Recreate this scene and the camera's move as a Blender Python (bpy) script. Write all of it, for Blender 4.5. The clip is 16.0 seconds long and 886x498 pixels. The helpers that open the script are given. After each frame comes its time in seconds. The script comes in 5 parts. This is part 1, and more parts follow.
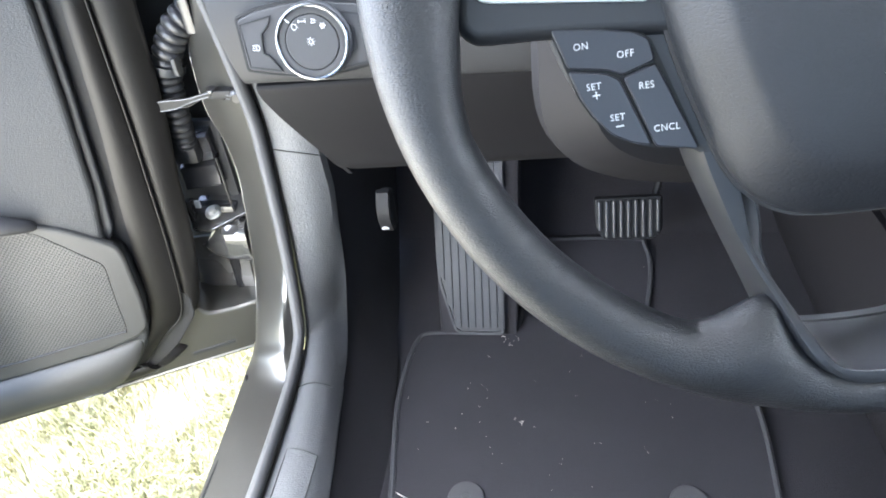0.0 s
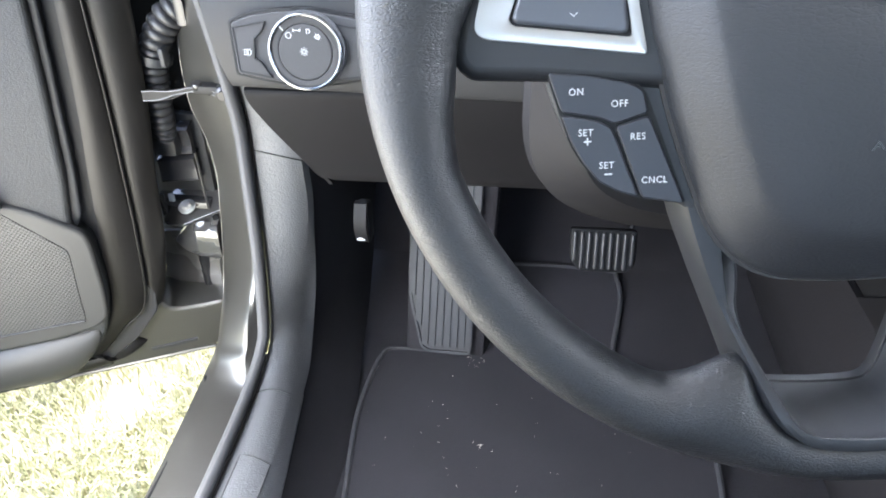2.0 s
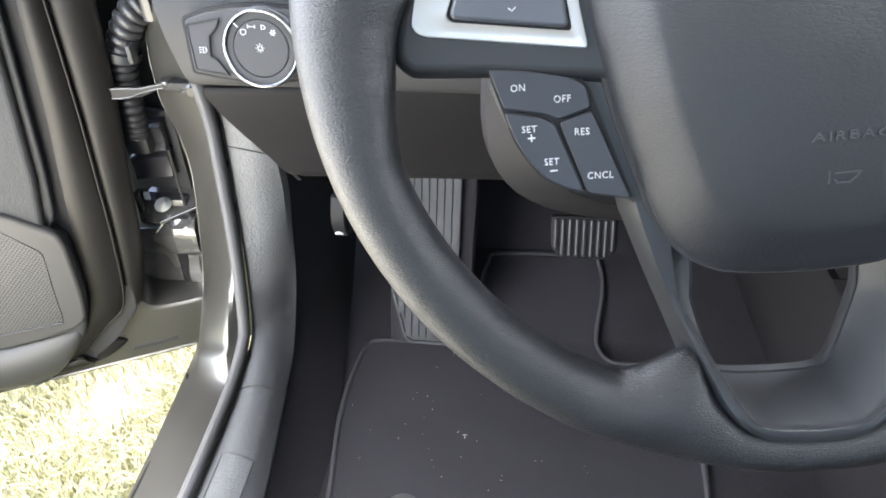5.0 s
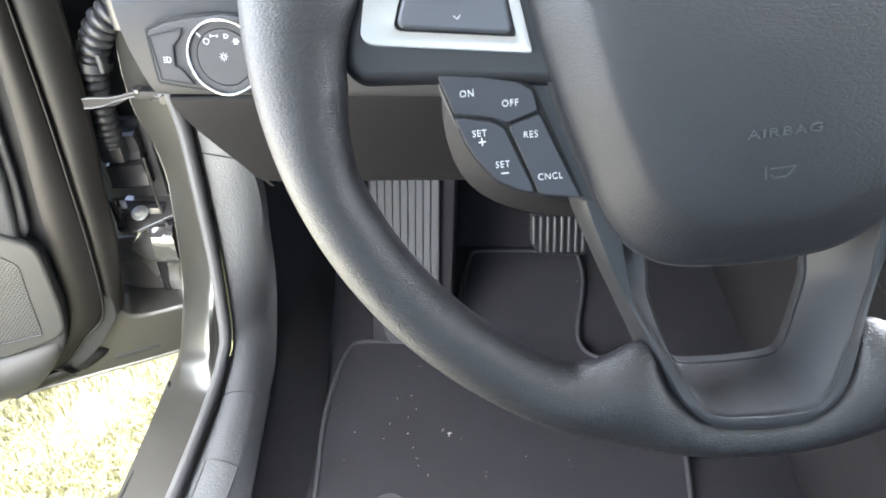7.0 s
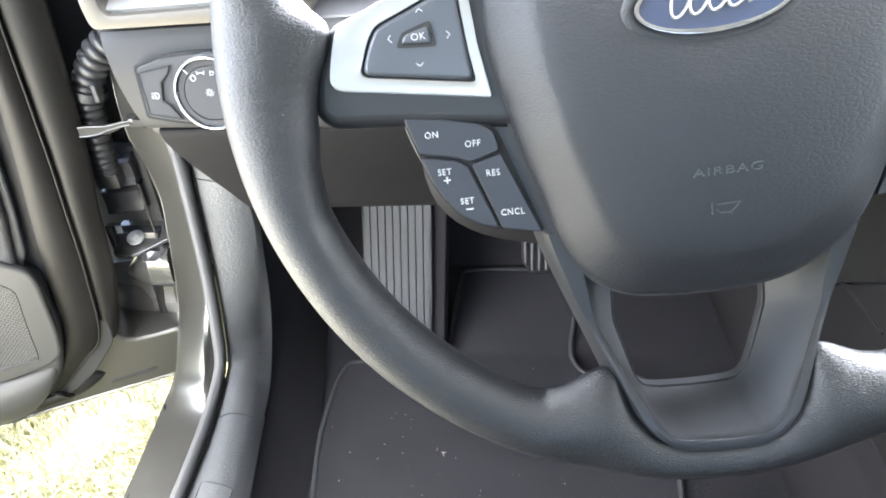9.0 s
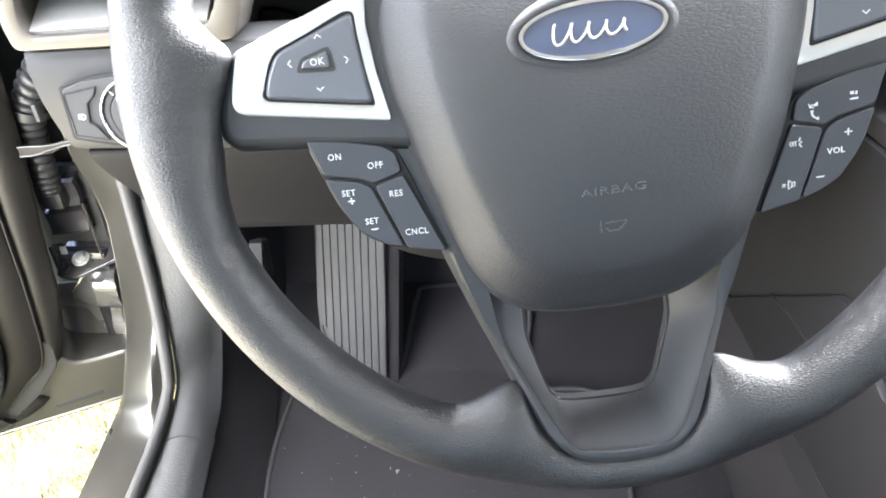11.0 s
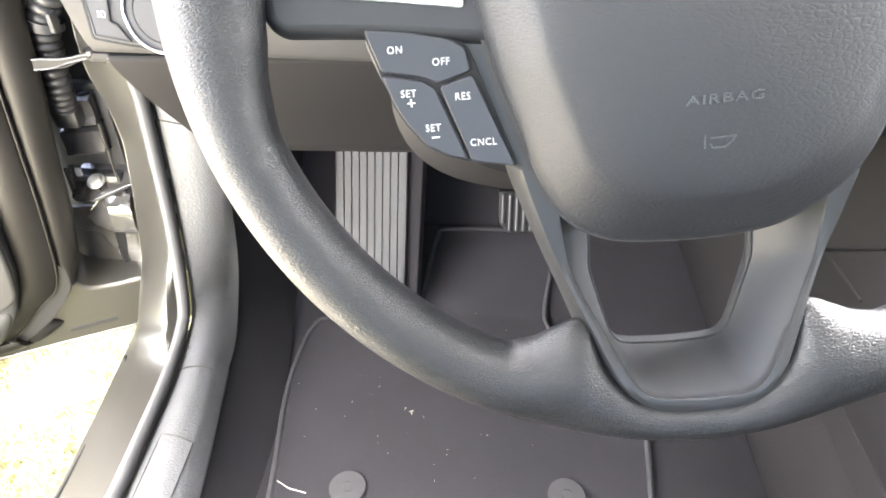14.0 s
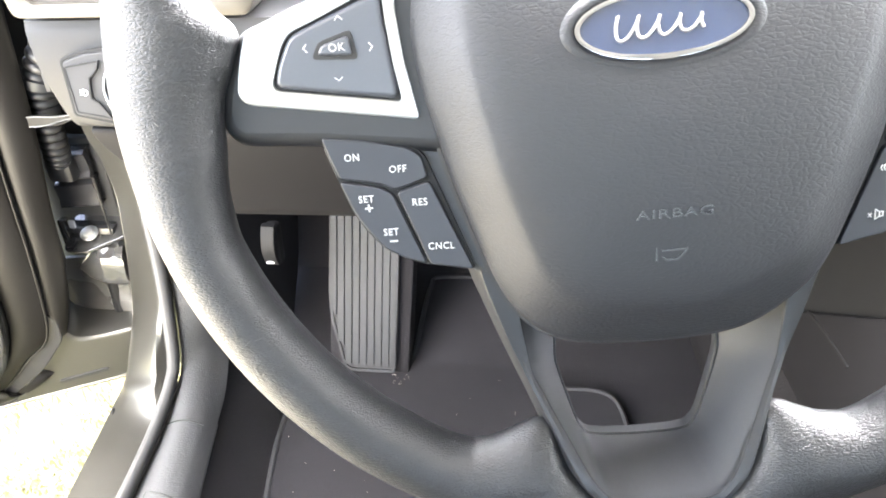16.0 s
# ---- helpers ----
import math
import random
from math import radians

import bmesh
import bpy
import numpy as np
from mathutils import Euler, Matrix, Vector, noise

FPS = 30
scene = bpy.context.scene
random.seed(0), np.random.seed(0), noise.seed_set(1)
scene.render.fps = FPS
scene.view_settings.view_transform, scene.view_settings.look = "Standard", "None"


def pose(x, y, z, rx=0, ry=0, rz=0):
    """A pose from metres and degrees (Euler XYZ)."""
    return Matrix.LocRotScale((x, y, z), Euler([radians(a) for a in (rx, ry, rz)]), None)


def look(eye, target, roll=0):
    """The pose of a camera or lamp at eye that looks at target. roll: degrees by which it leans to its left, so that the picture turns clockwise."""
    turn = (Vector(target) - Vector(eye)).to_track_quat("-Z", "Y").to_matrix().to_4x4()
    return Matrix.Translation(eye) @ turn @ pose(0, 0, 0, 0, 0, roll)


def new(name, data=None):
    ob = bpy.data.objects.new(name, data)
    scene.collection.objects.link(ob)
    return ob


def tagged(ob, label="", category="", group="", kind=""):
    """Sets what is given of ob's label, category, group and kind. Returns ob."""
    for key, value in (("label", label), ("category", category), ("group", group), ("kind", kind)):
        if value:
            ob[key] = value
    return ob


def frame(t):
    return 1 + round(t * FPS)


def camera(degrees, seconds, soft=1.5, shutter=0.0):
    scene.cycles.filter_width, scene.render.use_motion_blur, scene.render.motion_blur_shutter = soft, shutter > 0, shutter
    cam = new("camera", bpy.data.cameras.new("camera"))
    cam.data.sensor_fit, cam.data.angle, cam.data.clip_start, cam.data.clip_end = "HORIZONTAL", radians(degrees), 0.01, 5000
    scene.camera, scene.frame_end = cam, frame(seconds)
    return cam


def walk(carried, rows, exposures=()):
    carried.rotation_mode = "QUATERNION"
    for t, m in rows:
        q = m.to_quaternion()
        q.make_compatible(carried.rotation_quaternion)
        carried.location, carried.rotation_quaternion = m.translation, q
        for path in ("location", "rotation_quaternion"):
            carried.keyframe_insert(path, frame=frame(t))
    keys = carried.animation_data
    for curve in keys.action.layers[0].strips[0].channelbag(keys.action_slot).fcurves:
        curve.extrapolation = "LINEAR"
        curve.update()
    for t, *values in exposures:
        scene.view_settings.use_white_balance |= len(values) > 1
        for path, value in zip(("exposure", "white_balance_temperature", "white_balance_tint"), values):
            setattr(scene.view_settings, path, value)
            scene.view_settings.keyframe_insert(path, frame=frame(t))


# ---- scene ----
# ---- camera and its walk: seconds, eye, yaw to the left, pitch, roll ----
cam = camera(67.0, 16.0, soft=1.9)
PATH = [
    (0, -0.1216, -0.2534, 1.0621, 10.21, -36.67, -6.61),
    (0.5, -0.1217, -0.2498, 1.0727, 8.60, -35.57, -0.83),
    (1, -0.1224, -0.2489, 1.0725, 6.76, -34.51, 0.35),
    (1.5, -0.1300, -0.2473, 1.0684, 7.06, -35.02, -0.05),
    (2, -0.1246, -0.2460, 1.0664, 7.27, -35.79, 0.25),
    (2.5, -0.1179, -0.2551, 1.0752, 6.16, -34.53, 0.76),
    (3, -0.1283, -0.2480, 1.0693, 6.95, -35.36, 0.75),
    (3.5, -0.1267, -0.2509, 1.0726, 7.55, -35.12, -0.05),
    (4, -0.1197, -0.2476, 1.0692, 7.25, -34.98, -0.90),
    (4.5, -0.1174, -0.2452, 1.0764, 6.84, -35.48, -0.21),
    (5, -0.1082, -0.2380, 1.0681, 6.38, -36.83, -0.72),
    (7.3, -0.0930, -0.2420, 1.0750, 4.83, -36.96, -1.71),
    (7.5, -0.0910, -0.2435, 1.0776, 4.92, -36.58, -1.94),
    (8, -0.0915, -0.2418, 1.0746, 5.07, -36.47, -2.02),
    (8.5, -0.0925, -0.2426, 1.0764, 5.12, -36.32, -2.11),
    (9, -0.0828, -0.2457, 1.0854, 4.95, -35.62, -2.30),
    (9.5, -0.0575, -0.2471, 1.0919, 2.89, -34.81, -2.28),
    (9.7, -0.0551, -0.2490, 1.0913, 2.60, -34.52, -2.48),
    (11.8, -0.0623, -0.2477, 1.0851, 1.69, -34.31, 0.10),
    (12, -0.0652, -0.2447, 1.0807, 2.06, -34.90, 0.03),
    (12.5, -0.0655, -0.2449, 1.0790, 2.50, -35.92, -0.51),
    (13, -0.0725, -0.2440, 1.0777, 2.55, -36.38, 0.10),
    (13.5, -0.0661, -0.2379, 1.0698, 1.92, -37.15, 0.13),
    (14, -0.0777, -0.2300, 1.0607, 2.72, -38.74, 1.00),
    (14.5, -0.0747, -0.2316, 1.0629, 2.70, -39.20, 0.40),
    (15, -0.0890, -0.2342, 1.0712, 3.13, -37.95, 1.07),
    (15.5, -0.0826, -0.2346, 1.0731, 2.99, -36.48, 0.65),
    (16, -0.0629, -0.2143, 1.0804, 3.05, -35.74, 0.90),
]


def aim(x, y, z, yaw, pitch, roll):
    a, b = radians(yaw), radians(pitch)
    ahead = Vector((-math.sin(a) * math.cos(b), math.cos(a) * math.cos(b), math.sin(b)))
    eye = Vector((x, y, z))
    return look(eye, eye + 2 * ahead, roll)


EXPOSURE = 3.03
STOPS = [(0.0, 0.30, 5850, 11), (1.0, 0.18, 5850, 11), (2.0, 0.16, 5950, 12), (3.5, 0.16, 6100, 12), (5.0, 0.10, 6250, 12), (7.5, 0.36, 6200, 10), (9.5, 0.42, 6250, 10), (12.0, 0.74, 6700, 12), (13.5, 1.02, 6850, 13), (14.5, 1.18, 6850, 13), (16.0, 0.98, 6750, 12)]
walk(cam, [(t, aim(*row)) for t, *row in PATH], [(t, EXPOSURE + s, kelvin, tint) for t, s, kelvin, tint in STOPS])

# ---- sky and sun ----
world = bpy.data.worlds.new("sky")
scene.world = world
world.use_nodes = True
wn = world.node_tree.nodes
sky = wn.new("ShaderNodeTexSky")
sky.sky_type = "NISHITA"
sky.sun_disc = False
sky.sun_elevation = radians(62)
sky.sun_rotation = radians(-15)
sky.dust_density = 2.0
wn["Background"].inputs["Strength"].default_value = 0.15
world.node_tree.links.new(sky.outputs[0], wn["Background"].inputs["Color"])
sun = new("sun", bpy.data.lights.new("sun", "SUN"))
sun.data.energy = 2.1
sun.data.angle = radians(0.6)
sun.data.color = (1.0, 0.95, 0.87)
sun.matrix_world = look((-1.25, 4.85, 9.4), (0, 0, 0))


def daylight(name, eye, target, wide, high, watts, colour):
    """Area lamp added to stand in for daylight at a window or the doorway."""
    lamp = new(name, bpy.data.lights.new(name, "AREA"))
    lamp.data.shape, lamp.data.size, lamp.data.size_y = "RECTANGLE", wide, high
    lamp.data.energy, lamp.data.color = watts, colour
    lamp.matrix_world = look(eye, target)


SKY = (0.95, 0.965, 1.0)
daylight("windscreen_light", (0.16, 0.472, 1.211), (0.13, 0.082, 0.291), 1.12, 0.91, 34.0, SKY)
# fill lamp just outside the doorway, in for the sky beside the car
daylight("doorway_fill", (-0.72, -0.10, 1.12), (0.0, 0.10, 0.62), 0.75, 0.8, 3.3, SKY)
# warm fill lamp added for light thrown up by the sunlit lawn
daylight("lawn_bounce_fill", (-0.61, -0.05, 0.59), (0.0, 0.32, 0.50), 0.7, 0.45, 1.8, (1.0, 0.92, 0.76))
# fill lamps for rear and side glass that is out of view
daylight("rear_window_light", (0.33, -1.95, 1.22), (-0.1, 0.2, 0.6), 1.2, 0.4, 1.7, (0.66, 0.80, 1.0))
daylight("passenger_window_light", (1.16, -0.25, 1.18), (0.0, 0.0, 0.95), 0.9, 0.35, 1.7, (0.84, 0.92, 1.0))


# ---- materials ----
def material(name, colour, rough=0.5, metal=0.0, grain=0.0, size=0.002, vary=0.15, cells=False, coat=0.0, spec=0.5, wear=0.1, sheen=0.0, lacquer=0.05):
    """Procedural surface: grain is relief in millimetres, size the grain's width in metres, vary the spread of tone."""
    m = bpy.data.materials.new(name)
    m.use_nodes = True
    n, l = m.node_tree.nodes, m.node_tree.links
    b = n["Principled BSDF"]
    b.inputs["Roughness"].default_value = rough
    b.inputs["Metallic"].default_value = metal
    b.inputs["Coat Weight"].default_value = coat
    b.inputs["Coat Roughness"].default_value = lacquer
    b.inputs["Specular IOR Level"].default_value = spec
    if sheen:
        b.inputs["Sheen Weight"].default_value = sheen
        b.inputs["Sheen Roughness"].default_value = 0.6
    co = n.new("ShaderNodeTexCoord")
    big = n.new("ShaderNodeTexNoise")
    big.inputs["Scale"].default_value = 9.0
    big.inputs["Detail"].default_value = 5.0
    l.new(co.outputs["Object"], big.inputs["Vector"])
    fine = n.new("ShaderNodeTexNoise")
    fine.inputs["Scale"].default_value = 0.6 / size
    fine.inputs["Detail"].default_value = 3.0
    l.new(co.outputs["Object"], fine.inputs["Vector"])
    ramp = n.new("ShaderNodeMix")
    ramp.data_type = "RGBA"
    lo = [max(0.0, c * (1 - vary)) for c in colour]
    hi = [min(1.0, c * (1 + vary)) for c in colour]
    ramp.inputs[6].default_value = (*lo, 1)
    ramp.inputs[7].default_value = (*hi, 1)
    add = n.new("ShaderNodeMath")
    add.operation = "MULTIPLY_ADD"
    add.inputs[1].default_value = 0.5
    half = n.new("ShaderNodeMath")
    half.operation = "MULTIPLY"
    half.inputs[1].default_value = 0.5
    l.new(fine.outputs["Fac"], half.inputs[0])
    l.new(big.outputs["Fac"], add.inputs[0])
    l.new(half.outputs[0], add.inputs[2])
    l.new(add.outputs[0], ramp.inputs[0])
    l.new(ramp.outputs[2], b.inputs["Base Color"])
    if wear:
        r = n.new("ShaderNodeMapRange")
        r.inputs[3].default_value = max(0.02, rough - wear)
        r.inputs[4].default_value = min(1.0, rough + wear)
        l.new(big.outputs["Fac"], r.inputs[0])
        l.new(r.outputs[0], b.inputs["Roughness"])
    if grain:
        bump = n.new("ShaderNodeBump")
        bump.inputs["Distance"].default_value = grain / 1000
        bump.inputs["Strength"].default_value = 1.0
        if cells:
            # pebbles of two sizes with fine creases between them, a little drawn out sideways
            warp = n.new("ShaderNodeVectorMath")
            warp.operation = "MULTIPLY_ADD"
            warp.inputs[1].default_value = (size * 0.9,) * 3
            wob = n.new("ShaderNodeTexNoise")
            wob.inputs["Scale"].default_value = 0.45 / size
            wob.inputs["Detail"].default_value = 1.5
            l.new(co.outputs["Object"], wob.inputs["Vector"])
            l.new(wob.outputs["Color"], warp.inputs[0])
            l.new(co.outputs["Object"], warp.inputs[2])
            drawn = n.new("ShaderNodeMapping")
            drawn.inputs["Rotation"].default_value = (0.3, 0.2, 0.35)
            drawn.inputs["Scale"].default_value = (0.6, 1.3, 1.0)
            l.new(warp.outputs[0], drawn.inputs["Vector"])
            low = None
            for scale, deep in ((1.0, 1.0), (1.8, 0.4)):
                vor = n.new("ShaderNodeTexVoronoi")
                vor.feature = "DISTANCE_TO_EDGE"
                vor.inputs["Scale"].default_value = scale / size
                l.new(drawn.outputs[0], vor.inputs["Vector"])
                sm = n.new("ShaderNodeMapRange")
                sm.interpolation_type = "SMOOTHSTEP"
                sm.inputs[1].default_value = -0.12
                sm.inputs[2].default_value = 0.30
                sm.inputs[4].default_value = deep
                l.new(vor.outputs["Distance"], sm.inputs[0])
                if low is None:
                    low = sm
                else:
                    both = n.new("ShaderNodeMath")
                    l.new(low.outputs[0], both.inputs[0])
                    l.new(sm.outputs[0], both.inputs[1])
                    low = both
            l.new(low.outputs[0], bump.inputs["Height"])
        else:
            l.new(fine.outputs["Fac"], bump.inputs["Height"])
        l.new(bump.outputs[0], b.inputs["Normal"])
    return m


M = {
    "leather": material("black_grained_leather", (0.0065, 0.0070, 0.0080), 0.40, spec=0.48, grain=0.13, size=0.0013, cells=True, wear=0.05),
    "pad": material("black_grained_vinyl", (0.0085, 0.0095, 0.0118), 0.52, spec=0.40, grain=0.075, size=0.0019, cells=True, wear=0.05),
    "plastic": material("satin_black_plastic", (0.019, 0.0207, 0.0232), 0.5, grain=0.02, size=0.0008, spec=0.35, wear=0.06),
    "spoke": material("satin_charcoal_plastic", (0.010, 0.0108, 0.0125), 0.46, grain=0.03, size=0.0009, spec=0.36, wear=0.05),
    # spoke plastic in a lighter tone, with the light inside the pocket coloured in
    "pocket": material("lit_pocket_plastic", (0.042, 0.0435, 0.047), 0.42, grain=0.02, size=0.0009, spec=0.45, wear=0.05),
    "matte": material("charcoal_plastic", (0.021, 0.021, 0.022), 0.58, grain=0.05, size=0.0009, spec=0.3, wear=0.06),
    "trim": material("grained_charcoal_trim", (0.064, 0.0655, 0.068), 0.5, grain=0.3, size=0.0034, cells=True, wear=0.05),
    "door_smooth": material("smooth_grey_door_plastic", (0.029, 0.029, 0.028), 0.5, grain=0.03, size=0.0008, wear=0.06, spec=0.4),
    "door_trim": material("grained_grey_door_trim", (0.0225, 0.0235, 0.0245), 0.55, spec=0.33, grain=0.26, size=0.0029, cells=True, wear=0.05),
    "silver": material("satin_silver_paint", (0.32, 0.315, 0.305), 0.34, metal=0.85, grain=0.004, size=0.0006, vary=0.05),
    "vent_silver": material("beige_silver_paint", (0.075, 0.069, 0.060), 0.44, metal=0.6, grain=0.004, size=0.0006, vary=0.05),
    "chrome": material("polished_chrome", (0.28, 0.28, 0.285), 0.18, metal=1.0, vary=0.03, wear=0.04),
    "steel": material("bare_steel", (0.09, 0.088, 0.085), 0.4, metal=1.0, vary=0.2, wear=0.12),
    "zinc": material("zinc_plated_steel", (0.62, 0.62, 0.6), 0.3, metal=0.8, vary=0.1),
    "strap": material("worn_steel_strap", (0.014, 0.0135, 0.013), 0.55, metal=0.0, spec=0.2, vary=0.3, wear=0.15),
    "black": material("dull_black_plastic", (0.008, 0.008, 0.0085), 0.6, vary=0.1, spec=0.2),
    # pad vinyl made lighter: the lit edges of the embossing are in its colour
    "emboss": material("lit_black_vinyl_relief", (0.022, 0.024, 0.0275), 0.44, vary=0.1),
    "button": material("slate_black_button", (0.011, 0.0125, 0.017), 0.46, grain=0.012, size=0.0006, spec=0.4),
    "panel": material("glossy_slate_panel", (0.04, 0.045, 0.055), 0.36, grain=0.006, size=0.0006, coat=0.3),
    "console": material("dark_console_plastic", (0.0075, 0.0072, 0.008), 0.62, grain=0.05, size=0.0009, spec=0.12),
    "casting": material("glossy_painted_casting", (0.050, 0.049, 0.048), 0.2, metal=0.3, coat=1.0, vary=0.2, grain=0.9, size=0.012, wear=0.04),
    "jamb": material("glossy_grey_jamb_paint", (0.042, 0.040, 0.038), 0.28, coat=0.6, vary=0.25, grain=0.5, size=0.014, wear=0.1),
    "white": material("white_print", (0.36, 0.365, 0.37), 0.5, vary=0.03),
    "blue": material("blue_enamel", (0.014, 0.024, 0.052), 0.22, coat=0.6, vary=0.08),
    "carpet": material("black_carpet", (0.0195, 0.0183, 0.0202), 0.95, grain=1.0, size=0.0012, vary=0.6, sheen=0.03, spec=0.1),
    # same carpet made darker: the shade beside the console is in its colour
    "shaded_carpet": material("shaded_black_carpet", (0.012, 0.0113, 0.0125), 0.95, grain=0.8, size=0.0012, vary=0.5, spec=0.1),
    "mat": material("black_needle_felt_mat", (0.0205, 0.0195, 0.0220), 0.95, grain=0.8, size=0.001, vary=0.45, sheen=0.03, spec=0.1),
    "binding": material("black_mat_binding", (0.026, 0.026, 0.028), 0.8, grain=0.5, size=0.0012),
    "rubber": material("black_rubber", (0.022, 0.022, 0.023), 0.43, grain=0.05, size=0.001, wear=0.12),
    "strip": material("dull_weatherstrip_rubber", (0.0075, 0.0069, 0.0063), 0.42, grain=0.05, size=0.001, spec=0.26),
    "seal": material("grey_black_seal_rubber", (0.068, 0.068, 0.069), 0.8, spec=0.25, grain=0.05, size=0.001),
    "rest": material("grey_rubber_footrest", (0.028, 0.029, 0.031), 0.6, grain=0.05, size=0.001, wear=0.08),
    "paint": material("magnetic_grey_car_paint", (0.080, 0.077, 0.068), 0.34, metal=0.7, coat=1.0, lacquer=0.26, vary=0.05, grain=0.002, size=0.0004, wear=0.03),
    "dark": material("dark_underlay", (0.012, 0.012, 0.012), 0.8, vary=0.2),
    "cover": material("glossy_black_cover", (0.024, 0.024, 0.026), 0.22, vary=0.2, wear=0.12),
    "disc": material("grey_plastic_disc", (0.030, 0.0295, 0.031), 0.6, vary=0.08),
    "lint": material("pale_straw_lint", (0.5, 0.46, 0.40), 0.8, vary=0.1),
    "head": material("pale_grey_headliner", (0.62, 0.61, 0.58), 0.9, grain=0.3, size=0.002),
    "lit_slat": material("lit_grey_slat", (0.22, 0.215, 0.21), 0.4, metal=0.3, grain=0.1, size=0.0015),
}


def grille_material():
    """Fine staggered perforation as relief and dark dots at 3.9 mm pitch."""
    m = material("perforated_grey_grille", (0.10, 0.10, 0.102), 0.5, vary=0.08)
    n, l = m.node_tree.nodes, m.node_tree.links
    b = n["Principled BSDF"]
    co = n.new("ShaderNodeTexCoord")
    vor = n.new("ShaderNodeTexVoronoi")
    vor.inputs["Scale"].default_value = 255
    vor.inputs["Randomness"].default_value = 0.0
    rot = n.new("ShaderNodeMapping")
    rot.inputs["Rotation"].default_value = (0, 0, radians(45))
    rot.inputs["Scale"].default_value = (1, 1, 0)
    l.new(co.outputs["Object"], rot.inputs["Vector"])
    l.new(rot.outputs[0], vor.inputs["Vector"])
    hole = n.new("ShaderNodeMapRange")
    hole.inputs[1].default_value = 0.38
    hole.inputs[2].default_value = 0.46
    l.new(vor.outputs["Distance"], hole.inputs[0])
    mix = n.new("ShaderNodeMix")
    mix.data_type = "RGBA"
    mix.inputs[6].default_value = (0.008, 0.008, 0.008, 1)
    mix.inputs[7].default_value = (0.06, 0.06, 0.059, 1)
    l.new(hole.outputs[0], mix.inputs[0])
    l.new(mix.outputs[2], b.inputs["Base Color"])
    bump = n.new("ShaderNodeBump")
    bump.inputs["Distance"].default_value = 0.001
    l.new(hole.outputs[0], bump.inputs["Height"])
    l.new(bump.outputs[0], b.inputs["Normal"])
    return m


def lawn_material():
    m = material("dry_lawn", (0.30, 0.27, 0.12), 0.9, grain=4.0, size=0.02, vary=0.5)
    n, l = m.node_tree.nodes, m.node_tree.links
    b = n["Principled BSDF"]
    co = n.new("ShaderNodeTexCoord")
    patch = n.new("ShaderNodeTexNoise")
    patch.inputs["Scale"].default_value = 7.0
    patch.inputs["Detail"].default_value = 8.0
    patch.inputs["Roughness"].default_value = 0.7
    l.new(co.outputs["Object"], patch.inputs["Vector"])
    ramp = n.new("ShaderNodeValToRGB")
    ramp.color_ramp.elements[0].position, ramp.color_ramp.elements[0].color = 0.40, (0.245, 0.235, 0.120, 1)
    ramp.color_ramp.elements[1].position, ramp.color_ramp.elements[1].color = 0.60, (0.360, 0.330, 0.215, 1)
    l.new(patch.outputs["Fac"], ramp.inputs[0])
    l.new(ramp.outputs[0], b.inputs["Base Color"])
    return m


def blade_material():
    m = material("grass_blades", (0.3, 0.3, 0.1), 0.7, vary=0.2)
    n, l = m.node_tree.nodes, m.node_tree.links
    b = n["Principled BSDF"]
    geo = n.new("ShaderNodeNewGeometry")
    ramp = n.new("ShaderNodeValToRGB")
    ramp.color_ramp.elements[0].color = (0.29, 0.30, 0.13, 1)
    ramp.color_ramp.elements[1].color = (0.47, 0.43, 0.29, 1)
    l.new(geo.outputs["Random Per Island"], ramp.inputs[0])
    l.new(ramp.outputs[0], b.inputs["Base Color"])
    return m


M["grille"] = grille_material()
M["lawn"] = lawn_material()
M["blade"] = blade_material()


# ---- building helpers ----
def finish(bm, name, mat, parent=None, label="", sharp=28, smooth=True):
    bmesh.ops.recalc_face_normals(bm, faces=bm.faces)
    me = bpy.data.meshes.new(name)
    bm.to_mesh(me)
    bm.free()
    for p in me.polygons:
        p.use_smooth = smooth
    if smooth:
        me.set_sharp_from_angle(angle=radians(sharp))
        for p in me.polygons:
            if len(p.vertices) > 6:
                p.use_smooth = False
    me.materials.append(mat)
    ob = new(name, me)
    if parent is not None:
        ob.parent = parent
    if label:
        tagged(ob, label)
    return ob


def part(name, bm, mat, parent, label="", sharp=28):
    return finish(bm, name, mat, parent, label, sharp)


def thing(name, label, category, m=None, group="", kind=""):
    ob = new(name)
    ob.empty_display_size = 0.02
    if m is not None:
        ob.matrix_world = m
    return tagged(ob, label, category, group, kind)


def spline(points, per=6, closed=False):
    """Catmull-Rom through points of any dimension."""
    pts = [np.array(p, float) for p in points]
    n = len(pts)
    out = []
    for i in range(n if closed else n - 1):
        if closed:
            a, b, c, d = (pts[(i + k) % n] for k in (-1, 0, 1, 2))
        else:
            a, b, c, d = pts[max(i - 1, 0)], pts[i], pts[i + 1], pts[min(i + 2, n - 1)]
        for k in range(per):
            s = k / per
            out.append(0.5 * (2 * b + (c - a) * s + (2 * a - 5 * b + 4 * c - d) * s * s + (3 * b - a - 3 * c + d) * s**3))
    if not closed:
        out.append(pts[-1])
    return out


